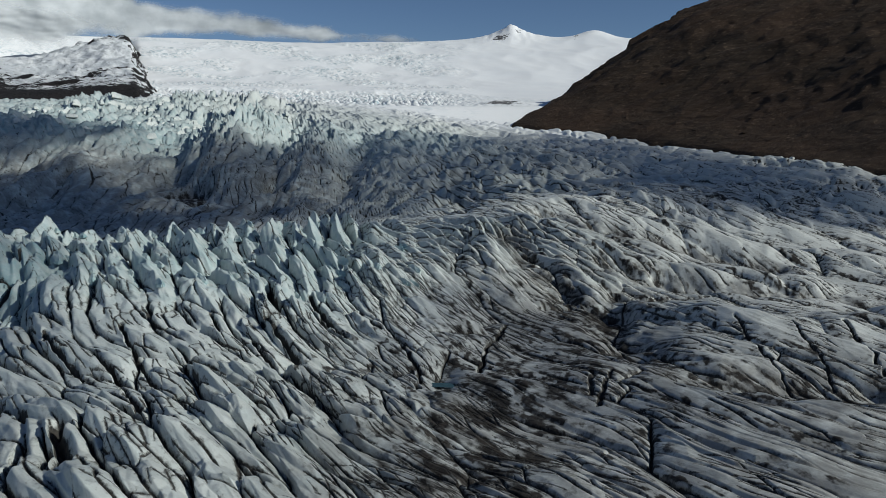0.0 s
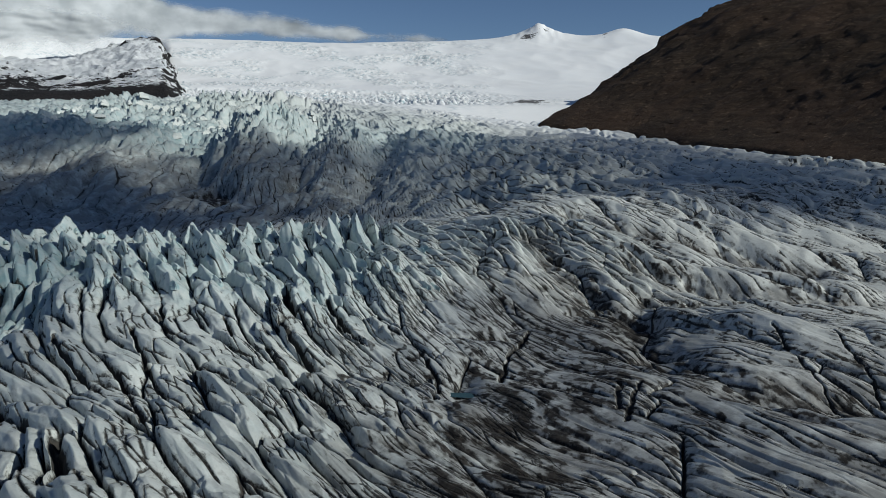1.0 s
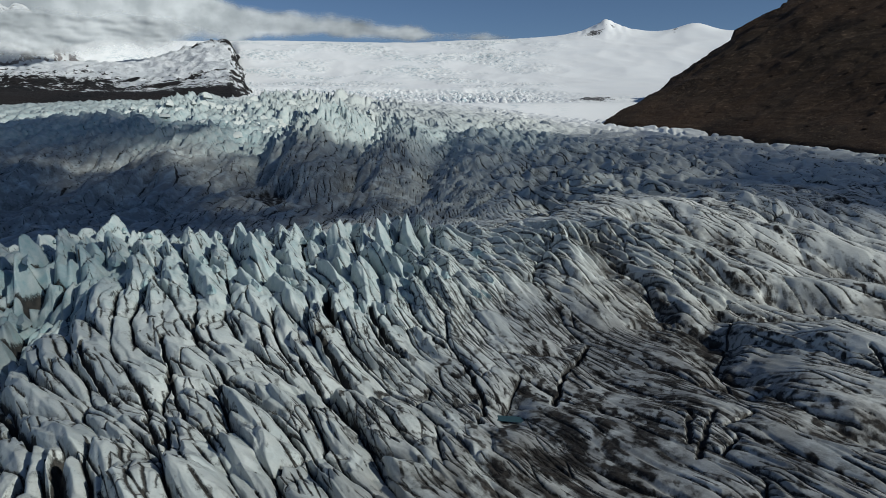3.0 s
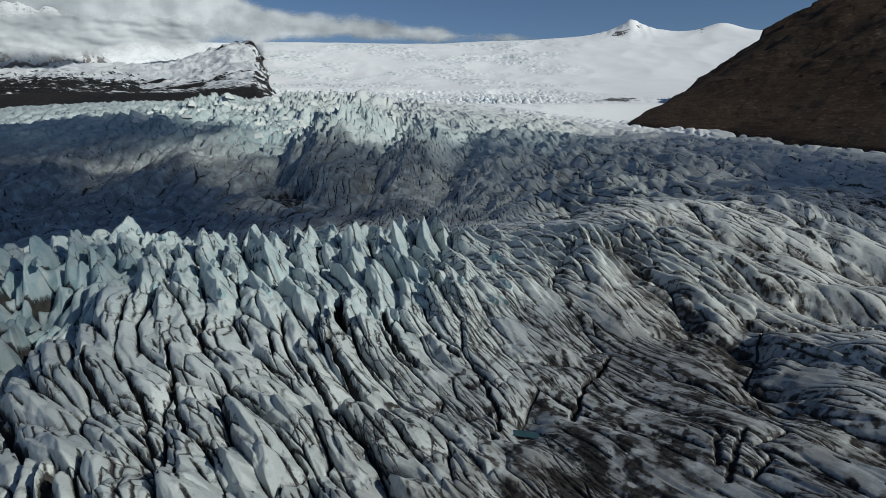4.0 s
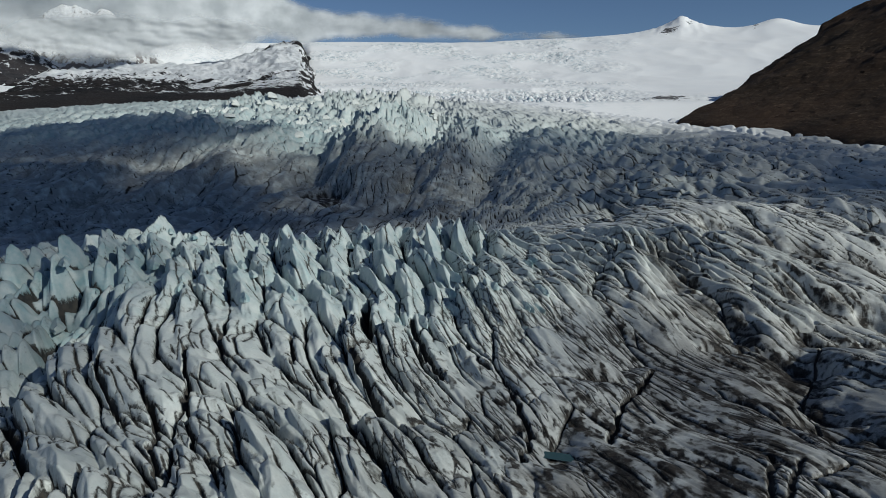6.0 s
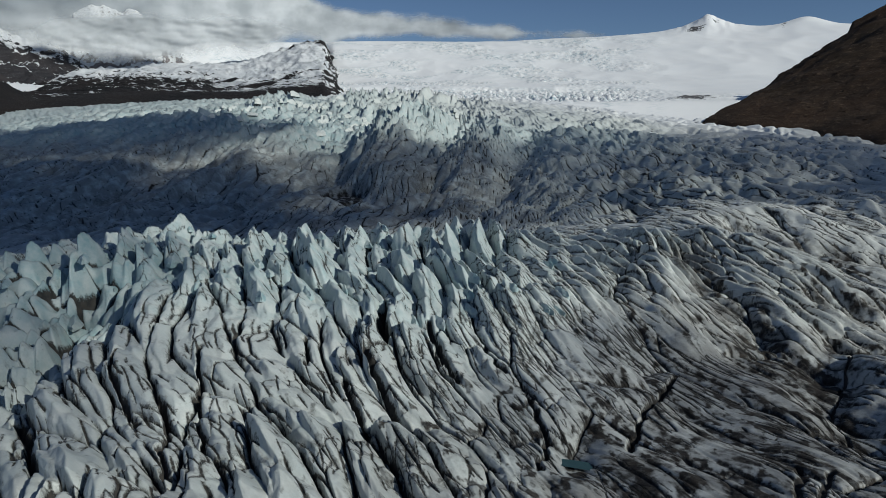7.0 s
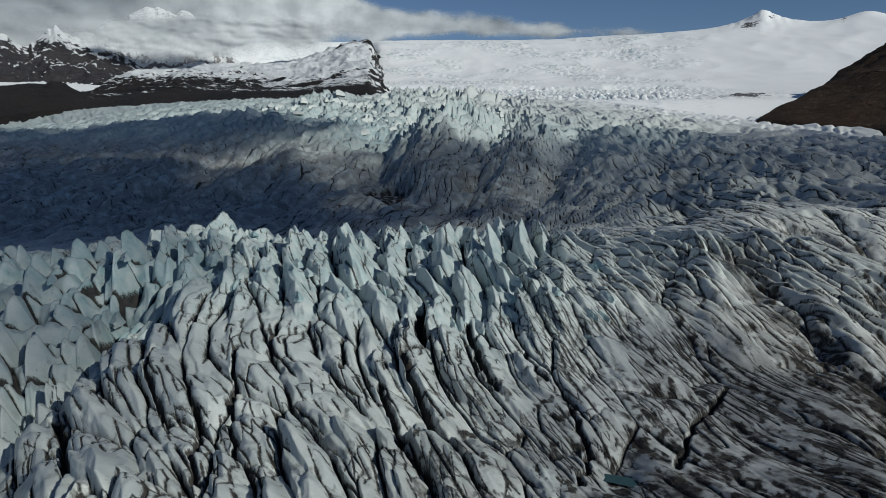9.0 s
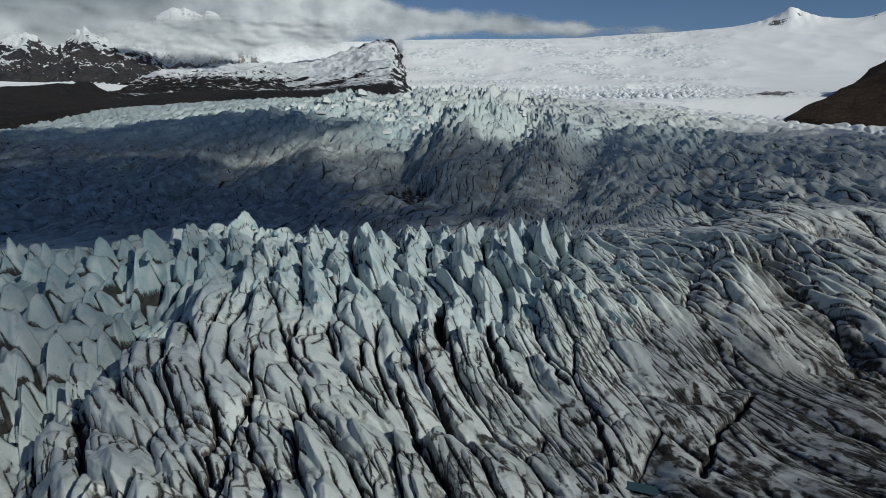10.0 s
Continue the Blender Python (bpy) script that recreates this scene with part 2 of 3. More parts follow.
RIFTS_RIGHT = (
    (0.9, 3, (77, 270), (57, 233), (47, 206)),
    (1.1, 1.5, (90, 193), (79, 170)),
    (0.9, 1.5, (96, 190), (78, 161)),
    (0.6, 1.5, (148, 284), (124, 248), (118, 222)),
    (0.8, 3, (18, 243), (24, 211), (20, 193)),
    (0.8, 3, (4, 270), (13, 248)),
    (0.6, 2, (172, 222), (163, 190), (158, 165)),
    (0.7, 2, (192, 215), (181, 180), (172, 160)),
    (0.8, 2.5, (214, 205), (204, 180), (190, 155)),
)
TROUGHS = (  # half width, depth, line: long hollows between the whalebacks
    (12, 7.5, (150, 302), (125, 250), (118, 208), (130, 175), (175, 152)),
    (9, 6, (112, 390), (109, 340), (122, 306)),
    (9, 7, (160, 340), (200, 306), (232, 282), (285, 250)),
    (14, 17, (-112, 128), (-138, 175), (-155, 220), (-152, 262), (-168, 300)),
    (8, 5, (150, 430), (205, 375), (270, 325)),
)
RIDGES = (
    (14, 6, (126, 330), (148, 258), (182, 222), (235, 205)),
    (12, 7, (132, 405), (170, 345), (215, 318), (262, 288)),
    (11, 7, (172, 455), (212, 405), (262, 362), (330, 318)),
    (10, 5, (92, 400), (84, 350), (90, 300)),
)


# heights of the ice along five lines that fan out over the glacier: (distance ahead, height)
LINES = (
    (-0.75, ((0, 2), (150, 3), (210, 4), (270, 9), (340, 14), (420, 6), (500, 0), (600, 0), (700, 12), (820, 48), (1000, 72), (1200, 90), (1700, 130), (2100, 110), (5000, 40))),
    (-0.42, ((0, 2), (150, 6), (200, 7), (260, 14), (330, 21), (430, 19), (500, 6), (600, 4), (690, 12), (820, 52), (950, 82), (1170, 118), (1700, 138), (2100, 110), (5000, 40))),
    (0.00, ((0, -4), (150, -3), (200, -5), (240, 0), (290, 10), (360, 17), (430, 22), (500, 18), (580, 20), (690, 28), (800, 52), (960, 84), (1300, 132), (1700, 140), (2100, 110), (5000, 40))),
    (0.36, ((0, -4), (150, -3), (190, -2), (230, -6), (290, -6), (340, 8), (400, 24), (470, 38), (560, 34), (760, 60), (960, 72), (1180, 84), (1400, 96), (1700, 124), (2100, 105), (5000, 40))),
    (0.85, ((0, -2), (150, 0), (210, 2), (310, 4), (400, 18), (470, 36), (620, 52), (900, 60), (1110, 68), (1400, 84), (1900, 90), (5000, 40))),
)


FAR_RIDGES = (  # half width, height, line: hills of ice beyond the serac field
    (62, 17, (-80, 990), (-108, 860), (-112, 770)),
    (46, 10, (25, 1010), (0, 870), (-22, 740)),
    (46, 8, (120, 990), (95, 820), (62, 650)),
    (52, 12, (-250, 930), (-275, 800), (-340, 670)),
    (56, 10, (-380, 930), (-430, 780), (-520, 640)),
    (40, 7, (-180, 690), (-240, 610), (-330, 550)),
    (44, 7, (210, 900), (190, 740), (170, 600)),
    (36, 7, (165, 560), (140, 480), (120, 420)),
)
FAR_TROUGHS = (
    (30, 20, (-185, 930), (-165, 810), (-142, 728), (-105, 690)),
    (22, 10, (-40, 960), (-52, 860), (-60, 760)),
    (24, 9, (70, 960), (48, 830), (20, 690)),
    (24, 12, (-330, 830), (-400, 700), (-470, 610)),
    (16, 9, (150, 600), (124, 552), (108, 520)),
)


def glacier(x, y):
    x, y = x.astype(np.float32), y.astype(np.float32)
    fan = np.clip(x / np.maximum(y, 150.0), -0.75, 0.85)
    z = np.zeros(x.shape, np.float32)
    for k in range(len(LINES) - 1):
        a, b = LINES[k][0], LINES[k + 1][0]
        w = (fan >= a) & ((fan < b) | (k == len(LINES) - 2))
        t = smooth(a, b, fan[w])
        z[w] = curve(np.clip(y[w], 0, 4999), LINES[k][1]) * (1 - t) + curve(np.clip(y[w], 0, 4999), LINES[k + 1][1]) * t
    # wandering of the flow lines
    wx, wy = 11 * fbm(x / 90, y / 90, 3, 2, 0.35), 11 * fbm(x / 90, y / 90, 5, 2, 0.35)
    left = 1 - smooth(-20, 70, x - 0.10 * (y - 250))
    bend = curve(np.clip(y, 0, 4999), ((0, 0), (180, 92), (230, 115), (270, 130), (310, 141), (400, 156), (5000, 616)))
    across_l, along_l = x + bend * (1 + 0.18 * smooth(-20, -160, x)) + wx, y - 0.35 * x * (1 - smooth(200, 320, y)) + wy
    across_r, along_r = 0.92 * x + 0.39 * y + 0.7 * wx, -0.39 * x + 0.92 * y + wy
    across_h, along_h = 0.93 * x - 0.37 * y + 1.4 * wx, 0.37 * x + 0.93 * y + wy

    # zones
    snow = smooth(1150, 1500, y + 0.35 * x) * 0.9
    snow = np.maximum(snow, smooth(500, 575, x + 12 * gnoise(y / 60, x / 60, 91)) * smooth(700, 1000, y))
    crest = smooth(235, 335, y) * (1 - smooth(445, 520, y - 0.35 * np.minimum(x + 60, 0))) * (0.15 + 0.85 * left)
    fall = smooth(760, 920, y + 0.15 * x) * (1 - smooth(1350, 1900, y)) * (1 - smooth(60, 240, x - 0.1 * y))
    hills = smooth(460, 600, y) * (1 - smooth(950, 1150, y)) * (1 - smooth(150, 420, x))
    plain = smooth(60, 260, x - 0.12 * y) * smooth(330, 480, y)
    near = 1 - smooth(260, 360, y)
    right = 1 - left
    front, back = y < 640, (y > 370) & (y < 1950)
    front_l, front_r = front & (left > 0), (y < 1500) & (right > 0)

    # landforms with a place of their own
    hollow = np.zeros(x.shape, np.float32)
    local = (np.abs(x) < 360) & (y > 90) & (y < 480)
    lx, ly = x[local], y[local]
    wob_x, wob_y = lx + 5 * fbm(lx / 22, ly / 22, 43, 3), ly + 5 * fbm(lx / 22, ly / 22, 45, 3)
    for half, deep, *line in TROUGHS:
        g = np.exp(-(off_line(wob_x, wob_y, line) / half) ** 2)
        z[local] -= deep * g
        hollow[local] = np.maximum(hollow[local], g)
    for half, tall, *line in RIDGES:
        z[local] += tall * np.exp(-(off_line(wob_x, wob_y, line) / half) ** 2)
    z -= 5 * bell(x, y, 40, 150, 40, 30, 60) + 4 * bell(x, y, 30, 203, 16, 7, 70)
    farther = (np.abs(x) < 750) & (y > 400) & (y < 1150)
    hx, hy = x[farther], y[farther]
    wob_x, wob_y = hx + 16 * fbm(hx / 60, hy / 60, 44, 4), hy + 16 * fbm(hx / 60, hy / 60, 42, 4)
    rise = np.zeros(hx.shape, np.float32)
    for half, tall, *line in FAR_RIDGES:
        rise = np.maximum(rise, tall * np.clip(1 - off_line(wob_x, wob_y, line) / half, 0, 1) ** 1.15)
    for half, deep, *line in FAR_TROUGHS:
        rise = rise - deep * np.exp(-(off_line(wob_x, wob_y, line) / half) ** 2)
    z[farther] += (rise - 6) * smooth(400, 520, hy) * (1 - smooth(1050, 1150, hy))

    # long swells and hummocks
    rug_x, rug_y = 6 * fbm(x / 40, y / 40, 401, 3), 6 * fbm(x / 40, y / 40, 403, 3)
    crook_h, stretch_h = across_h + rug_x, along_h + 1.6 * rug_y
    swell_r = only(front_r, 1, lambda u, v: ridged(u / 50, v / 190, 37, 4, 0.38), across_r, along_r)
    gully_h = only(back, 0, lambda u, v: 1 - smooth(0.05, 0.22, np.abs(gnoise(u / 38, v / 80, 33) + 0.5 * gnoise(u / 15, v / 30, 34))), across_h, along_h)
    turned = smooth(-40, 90, x)
    swell_h = only(back, 1, lambda u, v: ridged(u / 62, v / 190, 31, 5, 0.42), crook_h, stretch_h) * (1 - turned)
    swell_h = swell_h + only(back, 1, lambda u, v: ridged(u / 58, v / 170, 32, 5, 0.42), across_r + rug_x, along_r) * turned
    z += hills * (13 * swell_h - 10.5 - 3 * gully_h) + plain * (7.5 * swell_r - 3 * gully_h - 3.4)
    z += (1 - plain) * (1 - hills) * 3.0 * fbm(across_l / 40, along_l / 70, 41, 3)
    m1 = only(back, 0, lambda u, v: blocks(u, v, 36, 90, 405), crook_h, stretch_h)
    m2 = only(back, 0, lambda u, v: blocks(u, v, 14, 62, 407), crook_h * (1 - turned) + turned * (across_r + rug_x), stretch_h * (1 - turned) + turned * along_r)
    m3 = only(back, 0, lambda u, v: blocks(u, v, 6.5, 26, 409), (crook_h + 0.2 * stretch_h) * (1 - turned) + turned * across_r, stretch_h)
    top1, top2, top3 = fin_top(m1, 0.62, 20), fin_top(m2, 0.75), fin_top(m3, 0.75)
    patchy = 0.55 + 0.8 * smooth(-0.25, 0.3, only(back, 0, lambda u, v: fbm(u / 160, v / 160, 255, 2), x, y)) * smooth(-700, -150, x)
    z += hills * (1 - fall) * (0.3 * top1 + 0.10 * top2 + 0.10 * top3 - 2.0)
    sharp = only(back, 1, lambda u, v: ridged(u / 34, v / 60, 35, 5, 0.6), crook_h, stretch_h)
    z += fall * ((11 * sharp - 8.5 + 0.4 * top1 + (0.8 + 1.0 * smooth(-430, -330, x) * (1 - smooth(-110, -30, x))) * (0.9 * top2 + 1.1 * top3)) * patchy * (1 - 0.45 * smooth(-100, 60, x)) * (1 - 0.6 * snow) - 5 * (1 - snow))
    z += plain * (1 - fall) * (1 - hills) * (1 - snow) * (0.12 * top2 + 0.10 * top3 - 0.4)

    # fins and slabs of the near serac field
    small_x, small_y = 0.9 * fbm(x / 12, y / 12, 411, 2), 0.9 * fbm(x / 12, y / 12, 413, 2)
    crook_l, stretch_l = across_l + small_x, along_l + small_y
    l1 = only(front_l, 0, lambda u, v: blocks(u, v, 12.5, 56, 421), crook_l, stretch_l)
    l2 = only(front_l, 0, lambda u, v: blocks(u, v, 6.0, 26, 423), crook_l + 0.10 * stretch_l, stretch_l)
    l3 = only(front_l, 0, lambda u, v: blocks(u, v, 3.0, 11, 425), crook_l - 0.12 * stretch_l, stretch_l)
    l4 = only(front_l, 0, lambda u, v: blocks(u, v, 24, 44, 427), crook_l + 0.45 * stretch_l, stretch_l)
    size = 0.8 + 0.5 * smooth(-0.3, 0.3, only(front_l, 0, lambda u, v: fbm(u / 60, v / 50, 205, 2), x, y))
    high = np.maximum(crest, smooth(-142, -168, x) * smooth(150, 210, y) * near) * left
    fins = size * ((1.2 + 0.35 * smooth(340, 390, y)) * fin_top(l1, 1.1) + (0.9 - 0.45 * smooth(340, 390, y)) * fin_top(l2, 1.1)) + 0.6 * fin_top(l3, 1.0) + 0.35 * fin_top(l4, 0.7)
    calm = left * near * (1 - high)
    slabs = size * (0.35 * fin_top(l1, 1.0) + 0.6 * slab_top(l1, 1.5, 2.6, 5.0) + 0.55 * fin_top(l4, 0.6) + 0.42 * fin_top(l2, 0.9)) + 0.22 * fin_top(l3, 0.8)
    wild = smooth(-132, -162, x) * smooth(165, 215, y) * (1 - smooth(330, 400, y)) * left
    l5 = only(front_l & (x < -125), 0, lambda u, v: blocks(0.9 * u - 0.3 * v, 0.9 * v + 0.3 * u, 10, 17, 429), x + small_x, y + small_y)
    z += wild * (1.2 * fin_top(l5, 1.2) - 3.0)
    z += high * (fins - 5.6) + calm * (slabs - 3.2)
    lean = (0.28 * high * fins + 0.5 * calm * slabs) * (1 - smooth(380, 430, y)) + 0.35 * fall * (6 * sharp + top2 + top3) * (1 - snow)

    # long whalebacks and fine cracks of the right part
    crook_r, stretch_r = across_r + 0.8 * small_x, along_r + small_y
    r1 = only(front_r, 0, lambda u, v: blocks(u, v, 26, 100, 431), across_r + 0.6 * rug_x, along_r)
    r2 = only(front & (right > 0), 0, lambda u, v: blocks(u, v, 5.6, 46, 433), crook_r, stretch_r)
    r3 = only(front & (right > 0), 0, lambda u, v: blocks(u, v, 2.8, 19, 435), crook_r + 0.15 * stretch_r, stretch_r)
    tame = right * (1 - hills) * (1 - high)
    round1 = np.sqrt(np.clip(r1[0] / 11, 0, 1))
    knobs = only(front_r, 0, lambda u, v: ridged(u / 11, v / 60, 47, 3), across_r, along_r)
    z += tame * (5.0 * round1 * (0.4 + 0.9 * r1[4]) * (1 + 0.4 * plain) * (1 - 0.75 * smooth(620, 900, y)) + 0.4 * knobs - 3.4)
    z += tame * (1 - smooth(430, 560, y)) * (0.18 * slab_top(r2, 1.0, 0.8, 1.6) + 0.06 * fin_top(r3, 0.7))
    broken = bell(x, y, 30, 372, 48, 62, -10) + 0.7 * bell(x, y, 95, 395, 42, 40) + 0.5 * bell(x, y, 150, 350, 40, 60)
    z += tame * broken * (1.9 * fin_top(r2, 1.1) + 1.0 * fin_top(r3, 1.0) + 0.5 * round1 - 2.2)
    lumps = near * bell(x, y, 75, 115, 75, 55, 60)
    z += lumps * 0.9 * slab_top(r2, 1.0, 0.9, 1.0)

    # a flat silt-floored hollow among the far hummocks
    floor_w = smooth(0.25, 0.7, bell(x + rug_x, y + rug_y, -150, 738, 32, 40))
    z = z * (1 - floor_w) + 13 * floor_w

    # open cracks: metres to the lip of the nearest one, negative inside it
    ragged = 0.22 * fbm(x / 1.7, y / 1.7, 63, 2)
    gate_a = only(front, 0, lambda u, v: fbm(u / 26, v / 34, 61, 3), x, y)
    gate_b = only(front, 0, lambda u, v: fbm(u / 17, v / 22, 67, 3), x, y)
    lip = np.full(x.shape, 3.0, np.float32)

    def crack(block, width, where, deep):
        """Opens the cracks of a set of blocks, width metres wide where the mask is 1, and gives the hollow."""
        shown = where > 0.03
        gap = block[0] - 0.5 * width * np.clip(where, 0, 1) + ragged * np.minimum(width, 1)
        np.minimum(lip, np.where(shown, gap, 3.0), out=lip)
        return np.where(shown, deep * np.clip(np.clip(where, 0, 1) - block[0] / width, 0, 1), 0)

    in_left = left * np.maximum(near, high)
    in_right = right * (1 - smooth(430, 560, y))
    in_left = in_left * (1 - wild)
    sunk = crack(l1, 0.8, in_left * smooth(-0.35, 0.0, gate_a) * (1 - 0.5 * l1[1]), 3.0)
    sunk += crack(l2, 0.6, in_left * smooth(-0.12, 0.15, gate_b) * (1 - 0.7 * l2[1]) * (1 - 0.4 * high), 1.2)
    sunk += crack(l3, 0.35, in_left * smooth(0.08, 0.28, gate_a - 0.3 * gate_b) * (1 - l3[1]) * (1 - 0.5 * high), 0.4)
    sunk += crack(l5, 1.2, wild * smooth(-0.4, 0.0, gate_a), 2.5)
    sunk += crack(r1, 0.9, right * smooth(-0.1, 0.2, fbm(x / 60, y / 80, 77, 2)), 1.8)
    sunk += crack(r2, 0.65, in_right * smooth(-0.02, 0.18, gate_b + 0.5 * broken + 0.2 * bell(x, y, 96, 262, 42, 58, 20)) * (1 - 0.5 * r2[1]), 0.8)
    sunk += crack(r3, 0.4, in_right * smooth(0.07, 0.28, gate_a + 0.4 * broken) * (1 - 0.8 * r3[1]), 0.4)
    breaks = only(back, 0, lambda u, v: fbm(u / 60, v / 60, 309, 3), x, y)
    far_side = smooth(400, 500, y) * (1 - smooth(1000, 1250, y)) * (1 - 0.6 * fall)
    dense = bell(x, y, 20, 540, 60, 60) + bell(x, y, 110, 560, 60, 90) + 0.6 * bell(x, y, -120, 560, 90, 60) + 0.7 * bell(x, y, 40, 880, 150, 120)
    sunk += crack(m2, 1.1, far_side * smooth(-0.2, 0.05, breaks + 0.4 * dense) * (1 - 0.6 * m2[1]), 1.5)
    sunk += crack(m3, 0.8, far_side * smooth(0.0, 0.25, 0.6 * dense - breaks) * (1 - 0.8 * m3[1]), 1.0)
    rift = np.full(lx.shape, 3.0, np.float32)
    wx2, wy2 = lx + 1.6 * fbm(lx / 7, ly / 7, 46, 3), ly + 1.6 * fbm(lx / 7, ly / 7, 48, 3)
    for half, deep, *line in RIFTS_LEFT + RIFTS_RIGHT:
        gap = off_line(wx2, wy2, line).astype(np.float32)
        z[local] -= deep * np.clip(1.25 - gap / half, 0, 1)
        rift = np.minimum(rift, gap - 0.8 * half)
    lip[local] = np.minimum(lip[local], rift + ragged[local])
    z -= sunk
    z += 0.10 * fbm(x / 2.6, y / 2.6, 81, 3) * (0.6 + 3 * smooth(500, 1000, y))

    hollow = hollow * right
    # two patches of dirt, made stronger to paint in some passing cloud shade
    dirt_shade = bell(x, y, 96, 262, 42, 58, 20) + 0.45 * bell(x, y, 8, 205, 55, 34)
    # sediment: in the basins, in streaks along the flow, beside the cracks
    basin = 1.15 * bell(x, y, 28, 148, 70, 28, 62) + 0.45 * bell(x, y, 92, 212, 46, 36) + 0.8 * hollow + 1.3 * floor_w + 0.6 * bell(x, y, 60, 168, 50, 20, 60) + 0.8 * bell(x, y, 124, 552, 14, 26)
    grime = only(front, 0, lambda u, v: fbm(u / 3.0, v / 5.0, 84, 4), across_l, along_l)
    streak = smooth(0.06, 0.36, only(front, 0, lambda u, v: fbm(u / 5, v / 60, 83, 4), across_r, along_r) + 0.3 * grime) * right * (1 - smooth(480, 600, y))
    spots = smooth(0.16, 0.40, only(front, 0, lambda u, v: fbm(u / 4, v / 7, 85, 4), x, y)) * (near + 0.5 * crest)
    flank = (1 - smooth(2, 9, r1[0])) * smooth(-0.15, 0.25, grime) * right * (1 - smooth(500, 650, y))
    debris = 0.4 * floor_w + 0.38 * dirt_shade * (0.6 + 2 * fbm(across_r / 5, along_r / 16, 88, 4)) + 0.85 * basin * (0.45 + 1.5 * fbm(across_r / 6, along_r / 13, 87, 5)) + 0.45 * streak + (0.40 + 0.35 * bell(x, y, 0, 205, 60, 45)) * spots + 0.6 * flank
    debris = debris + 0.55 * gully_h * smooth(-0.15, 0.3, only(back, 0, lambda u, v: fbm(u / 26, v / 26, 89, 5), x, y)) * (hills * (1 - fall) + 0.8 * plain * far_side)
    halo = in_left * smooth(-0.4, 0.0, gate_b) * (1 - 0.45 * high) + 0.75 * in_right + 0.7 * far_side
    # real silt, plus cloud shade on the hills and foreground dimming put into the colour
    silt_shade = np.clip(0.9 * dirt_shade + 0.8 * hollow + 0.5 * basin + 0.3 * smooth(40, 130, x) * right * (1 - smooth(330, 480, y)) + 0.10 * left * near + (1.05 - 0.45 * turned) * hills * (1 - fall) + 0.4 * plain * far_side
                   + 0.5 * (1 - smooth(150, 215, y)) * smooth(-60, 30, x) + 0.2 * (1 - smooth(140, 185, y)), 0, 1)
    # clean teal ice; on crest, fall and hills it also stands in for shade
    clean_shade = np.clip(crest * left * 0.68 + 0.3 * wild + 0.35 * right * np.minimum(broken, 1) + (0.22 + 0.4 * smooth(-50, -300, x)) * fall + 0.3 * left * near + 0.4 * hills, 0, 1)
    return z, {"debris": np.clip(debris * (1 - snow), 0, 1), "clean_shade": clean_shade * (1 - snow), "snow": snow, "silt_shade": silt_shade,
               "lip": np.clip(lip, -2, 3) + 3 * snow, "halo": np.clip(halo, 0, 1) * (1 - snow), "lean": lean}


DETAIL = 1.0
bearings = np.concatenate([np.linspace(-180, -45, 30)[:-1], np.linspace(-45, 47, int(1130 * DETAIL)), np.linspace(47, 180, 30)[1:]])
ranges = np.concatenate([np.geomspace(0.5, 118, 60)[:-1], np.geomspace(118, 650, int(790 * DETAIL)), np.geomspace(650, 1500, int(250 * DETAIL))[1:], np.geomspace(1500, 4800, int(70 * DETAIL))[1:]])
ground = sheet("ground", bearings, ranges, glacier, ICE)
tagged(ground, "crevassed grey-blue glacier ice with near-black cracks and black sediment", "glacier", kind="structure")


# ---- mountains ----
def foot_height(y):
    return curve(np.clip(y, 0, 2600), ((0, 20), (400, 40), (622, 54), (1000, 74), (1370, 106), (1900, 128), (2600, 150)))


def brown_mountain(x, y):
    foot = curve(np.clip(y, 0, 1370), ((0, 590), (600, 580), (900, 568), (1150, 503), (1370, 396)))
    d = x - foot - 10 * fbm(y / 70, x / 70, 101, 3)
    edge = 1375 + 0.6 * (x - 430) + 25 * fbm(x / 90, y / 90, 103, 3)
    rise = np.where(d > 0, curve(np.clip(d, 0, 1500), ((0, 0), (120, 45), (253, 116), (520, 250), (720, 316), (1500, 330))), np.maximum(d, -80) * 0.8)
    gully = ridged(y / 110 + x / 300, x / 420, 105, 4, 0.55)
    z = foot_height(y) - 2 + rise + smooth(20, 300, d) * 15 * (gully - 0.9) + smooth(0, 60, d) * 1.8 * fbm(x / 22, y / 22, 107, 4)
    z += smooth(40, 260, d) * 3.5 * fbm(x / 90, y / 34, 108, 5)
    return z - 2.2 * np.maximum(0, y - edge), {}


ridge = tagged(new("brown_mountain"), "steep dark brown scree mountain beside the glacier", "mountain")
slope = sheet("scree_slope", np.linspace(14, 62, 380), np.geomspace(600, 2300, 340), brown_mountain, BROWN_ROCK)
slope.parent = ridge


